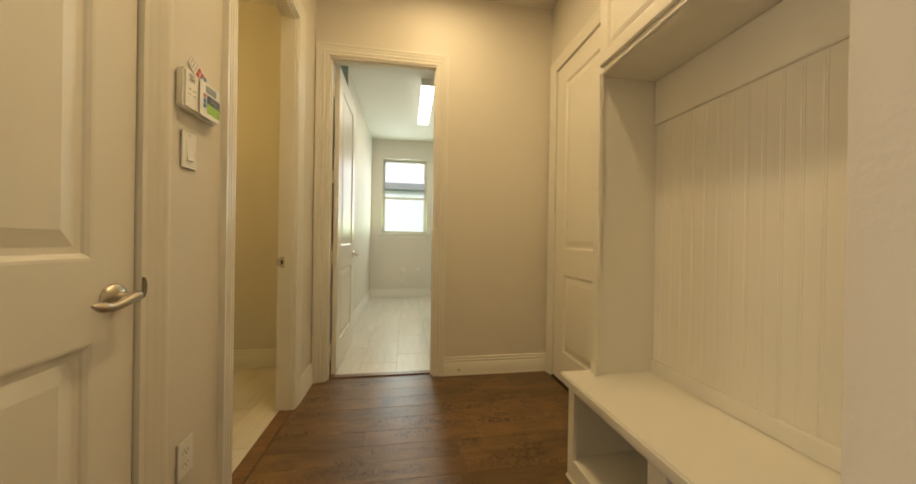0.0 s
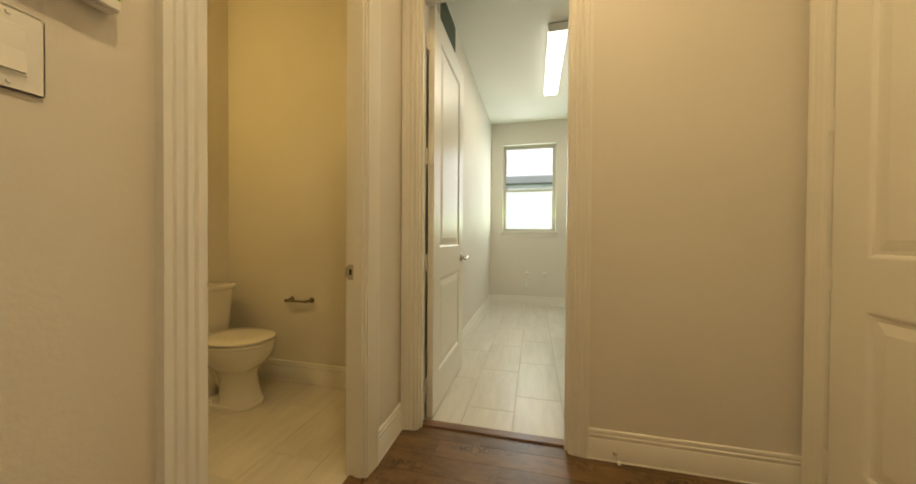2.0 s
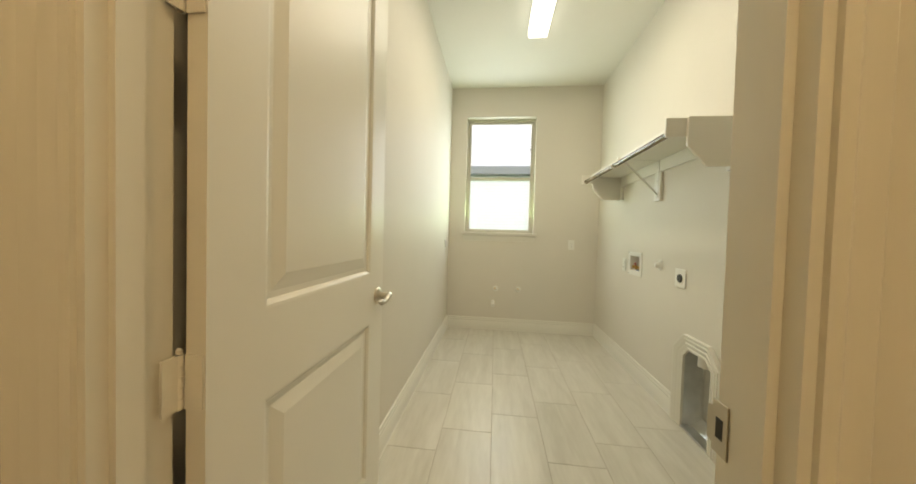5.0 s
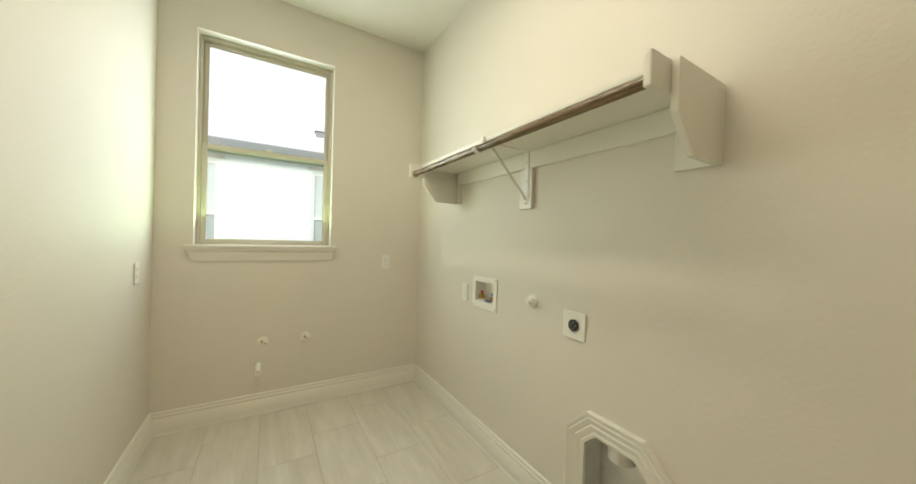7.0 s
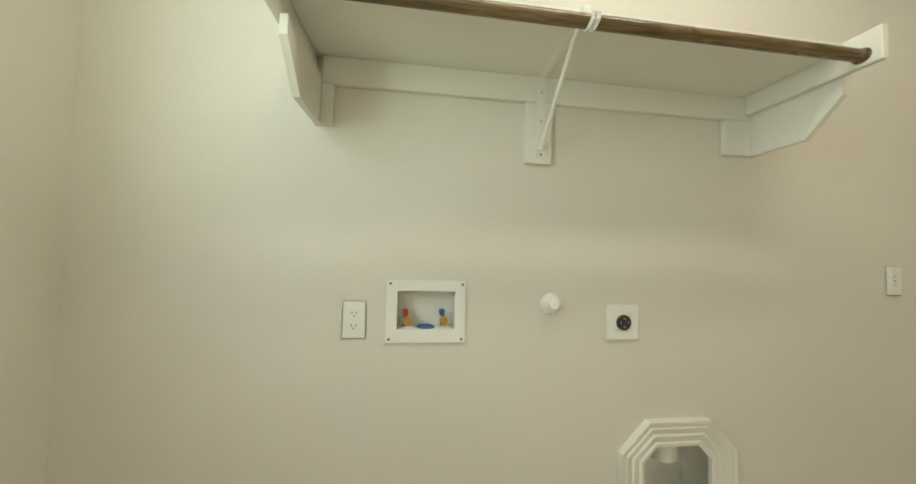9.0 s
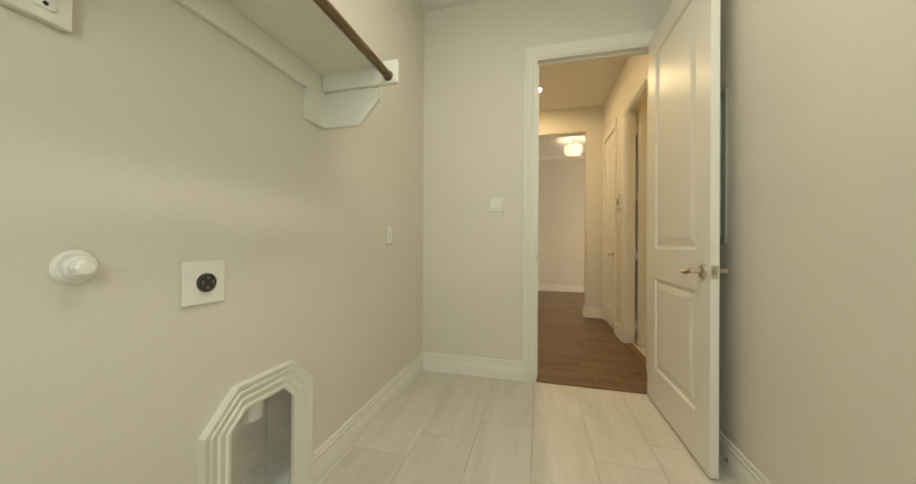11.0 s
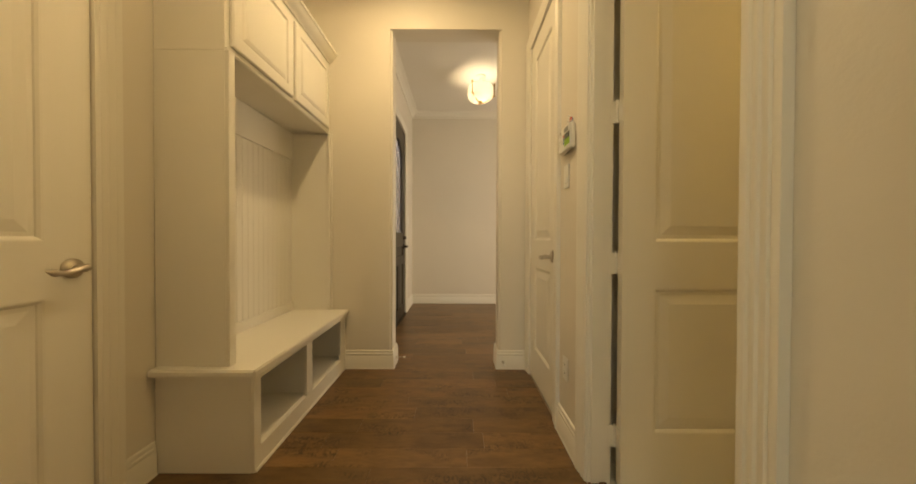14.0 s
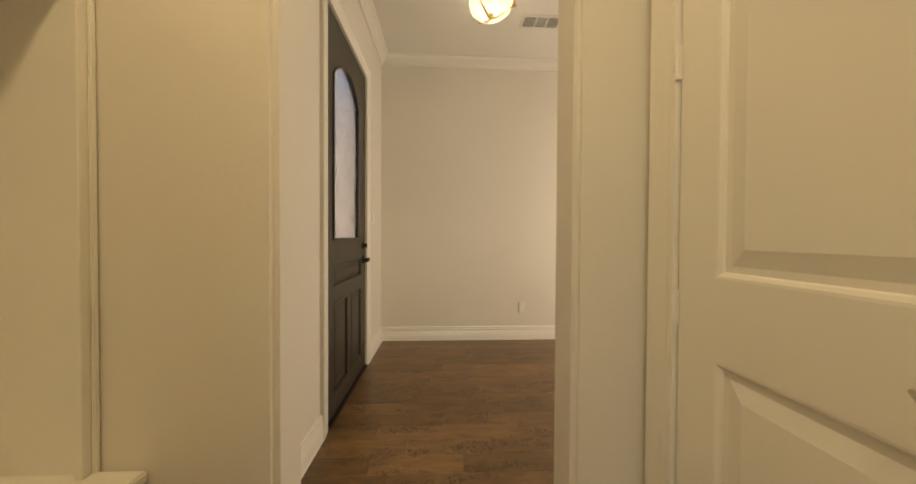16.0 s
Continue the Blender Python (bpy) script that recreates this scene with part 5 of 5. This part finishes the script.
part("faucet", bm, NICKEL, sk, "brushed nickel faucet", smooth=True)

mi = thing("framed_mirror", "rectangular mirror in a dark brown wooden frame", "mirror", pose(0, 0, 0))
MY0, MY1, MZ0, MZ1, MF = 1.70, 2.425, 1.085, 1.965, 0.085
for a, b in (((BW + 0.001, MY0, MZ0), (BW + 0.028, MY0 + MF, MZ1)), ((BW + 0.001, MY1 - MF, MZ0), (BW + 0.028, MY1, MZ1)),
             ((BW + 0.001, MY0 + MF, MZ0), (BW + 0.028, MY1 - MF, MZ0 + MF)), ((BW + 0.001, MY0 + MF, MZ1 - MF), (BW + 0.028, MY1 - MF, MZ1))):
    part("frame", boxes((a, b), bevel=0.004), WALNUT, mi)
part("mirror_glass", boxes(((BW + 0.001, MY0 + MF - 0.004, MZ0 + MF - 0.004), (BW + 0.012, MY1 - MF + 0.004, MZ1 - MF + 0.004))), MIRROR, mi, "silvered mirror glass")

# outside: the house next door and the porch
nb = thing("neighbour_house", "white brick house next door with grey shingle roof", "house", pose(0, 0, 0))
NY = 10.5
for a, b in (((-9, NY, -0.35), (-1.64, NY + 0.3, 3.0)), ((-0.74, NY, -0.35), (0.70, NY + 0.3, 3.0)), ((1.60, NY, -0.35), (9, NY + 0.3, 3.0)),
             ((-1.64, NY, 2.48), (-0.74, NY + 0.3, 3.0)), ((0.70, NY, 2.48), (1.60, NY + 0.3, 3.0)), ((-1.64, NY, -0.35), (-0.74, NY + 0.3, 0.7)), ((0.70, NY, -0.35), (1.60, NY + 0.3, 0.7))):
    part("wall", boxes((a, b)), WBRICK, nb)
BLIND = mat("window_blind", (0.60, 0.64, 0.59), 0.6)
DARKP = mat("dark_pane", (0.40, 0.45, 0.42), 0.3)
for x0 in (-1.64, 0.70):
    w = part("window", boxes(((x0, NY + 0.015, 0.70), (x0 + 0.05, NY + 0.06, 2.48)), ((x0 + 0.85, NY + 0.015, 0.70), (x0 + 0.90, NY + 0.06, 2.48)), ((x0 + 0.05, NY + 0.015, 2.43), (x0 + 0.85, NY + 0.06, 2.48)),
             ((x0 + 0.05, NY + 0.015, 1.57), (x0 + 0.85, NY + 0.06, 1.63)), ((x0 + 0.05, NY + 0.015, 0.70), (x0 + 0.85, NY + 0.06, 0.75))), PLATE, nb, "white vinyl window")
    part("pane", boxes(((x0 + 0.05, NY + 0.04, 0.75), (x0 + 0.85, NY + 0.05, 1.57))), DARKP, w)
    part("blind", boxes(*[((x0 + 0.05, NY + 0.036, 1.63 + i * 0.032), (x0 + 0.85, NY + 0.05, 1.659 + i * 0.032)) for i in range(25)]), BLIND, w, "pale drawn blind")
    part("lintel", boxes(((x0 - 0.08, NY - 0.015, 2.52), (x0 + 0.98, NY - 0.001, 2.57))), VINYL, nb)
part("soffit", boxes(((-9.3, NY - 0.08, 2.63), (9.3, NY - 0.001, 2.66))), FASCIA, nb)
bm = bmesh.new()
loft(bm, [[(x, NY - 0.08, 2.63), (x, NY - 0.18, 2.65), (x, NY - 0.20, 2.82), (x, NY - 0.18, 2.84), (x, NY - 0.08, 2.84)] for x in (-9.3, 9.3)])
part("gutter", bm, FASCIA, nb, "grey metal gutter")
bm = bmesh.new()
for i in range(75):
    a, z = NY - 0.16 + i * 0.14, 2.84 + i * 0.115
    loft(bm, [[(x, a, z + 0.010), (x, a, z - 0.02), (x, a + 0.15, z + 0.099), (x, a + 0.15, z + 0.118)] for x in (-9.3, 9.3)])
part("roof", bm, SHINGLE, nb, "grey shingle roof")
part("roof_vent", boxes(((0.79, NY + 0.36, 3.26), (0.93, NY + 0.50, 3.385)), ((0.765, NY + 0.33, 3.385), (0.955, NY + 0.53, 3.40)), bevel=0.008), FASCIA, nb, "small square roof vent")
# plain unseen room, added beyond the foyer's wide opening to keep sun out
structure("wall_unseen_room", boxes(((-5.2, -3.0, -0.34), (-5.1, 1.4, 3.1)), ((-5.1, -3.0, -0.34), (FW - 0.1, -2.9, 3.1)), ((-5.1, 1.3, -0.34), (FW - 0.1, 1.4, 3.1)),
          ((FW - 0.1, -2.9, -0.34), (FW, FS - 0.1, 3.1)), ((FW - 0.1, 0.55, -0.34), (FW, 1.3, 3.1))), PAINT, "plain greige walls of an added unseen room")
structure("ceiling_unseen_room", boxes(((-5.1, -2.9, 3.0), (FW - 0.1, 1.3, 3.25))), CEIL, "cream ceiling of an added unseen room")
structure("floor_living", boxes(((-5.1, -2.9, -0.34), (FW - 0.1, 1.3, -0.004))), STRIP, "brown wood floor of an added unseen room")
structure("porch_wall", boxes(((2.6, -14.0, -0.35), (2.85, 2.2, 3.6))), PBRICK, "brown brick porch wall beyond the front door")
structure("pavement", boxes(((0.745, -14.0, -0.35), (2.6, 0.3, -0.05))), mat("concrete", (0.45, 0.43, 0.39), 0.9, bump=0.2), "pale concrete porch floor")

structure("grout", boxes(((LW + 0.001, LS, -0.0115), (LE - 0.001, LN - 0.001, -0.0018)), ((BW + 0.001, BS + 0.001, -0.0115), (BE + 0.015, BN - 0.001, -0.0018))), GROUT, "tan grout between the pale floor tiles")

# floor pieces
rng = random.Random(4)


def plank(x0, x1, y0, y1):
    bm = boxes(((x0 - (x0 + x1) / 2 + 0.0002, -(y1 - y0) / 2 + 0.0002, -0.012), ((x1 - x0) / 2 - 0.0002, (y1 - y0) / 2 - 0.0002, 0.0)))
    top = [e for e in bm.edges if all(abs(v.co.z) < 1e-6 for v in e.verts)]
    bmesh.ops.bevel(bm, geom=top, offset=0.0012, segments=1, affect="EDGES")
    ob = part("plank", bm, OAK, floor)
    ob.location = ((x0 + x1) / 2, (y0 + y1) / 2, rng.uniform(-0.0006, 0.0))
    return ob


PW = 0.127


def plank_rows(xa, xb, ya, yb, y_anchor):
    k = math.floor((ya - y_anchor) / PW)
    y = y_anchor + k * PW
    while y < yb - 0.004:
        a, b = max(y, ya), min(y + PW, yb)
        x = xa - rng.uniform(0.0, 0.8)
        while x < xb:
            l = rng.choice((0.45, 0.62, 0.8, 1.0, 1.22))
            if b - a > 0.012 and min(x + l, xb) - max(x, xa) > 0.02:
                plank(max(x, xa), min(x + l, xb), a, b)
            x += l
        y += PW


plank_rows(HW, HE, HS, HN + 0.045, 0.0)
plank_rows(OP0, OP1, FN, HS, 0.0)
plank_rows(FW, FE, FS, FN, 0.0)
plank_rows(BE + 0.02, HW, BD0 + J, BD1 - J, 0.0)

TX, TL = 0.2945, 0.605


def tiles(xa, xb, ya, yb, x_anchor, y_anchor, g=0.0014):
    col = math.floor((xa - x_anchor) / TX)
    while x_anchor + col * TX < xb:
        x0 = x_anchor + col * TX
        off = y_anchor + (col % 3) * TL / 3
        y = off + math.floor((ya - off) / TL) * TL
        while y < yb:
            a, b, c, d = max(x0, xa), min(x0 + TX, xb), max(y, ya), min(y + TL, yb)
            if b - a > 0.012 and d - c > 0.012:
                bm = boxes(((-(b - a) / 2 + g, -(d - c) / 2 + g, -0.012), ((b - a) / 2 - g, (d - c) / 2 - g, 0.0)))
                top = [e for e in bm.edges if all(abs(v.co.z) < 1e-6 for v in e.verts)]
                bmesh.ops.bevel(bm, geom=top, offset=0.0012, segments=1, affect="EDGES")
                ob = part("tile", bm, TILE, floor)
                ob.location = ((a + b) / 2, (c + d) / 2, 0)
            y += TL
        col += 1


tiles(LW, LE, LS, LN, -0.043, 5.18)
tiles(BW, BE + 0.03, BS, BN, -1.5, 2.3, 0.0006)
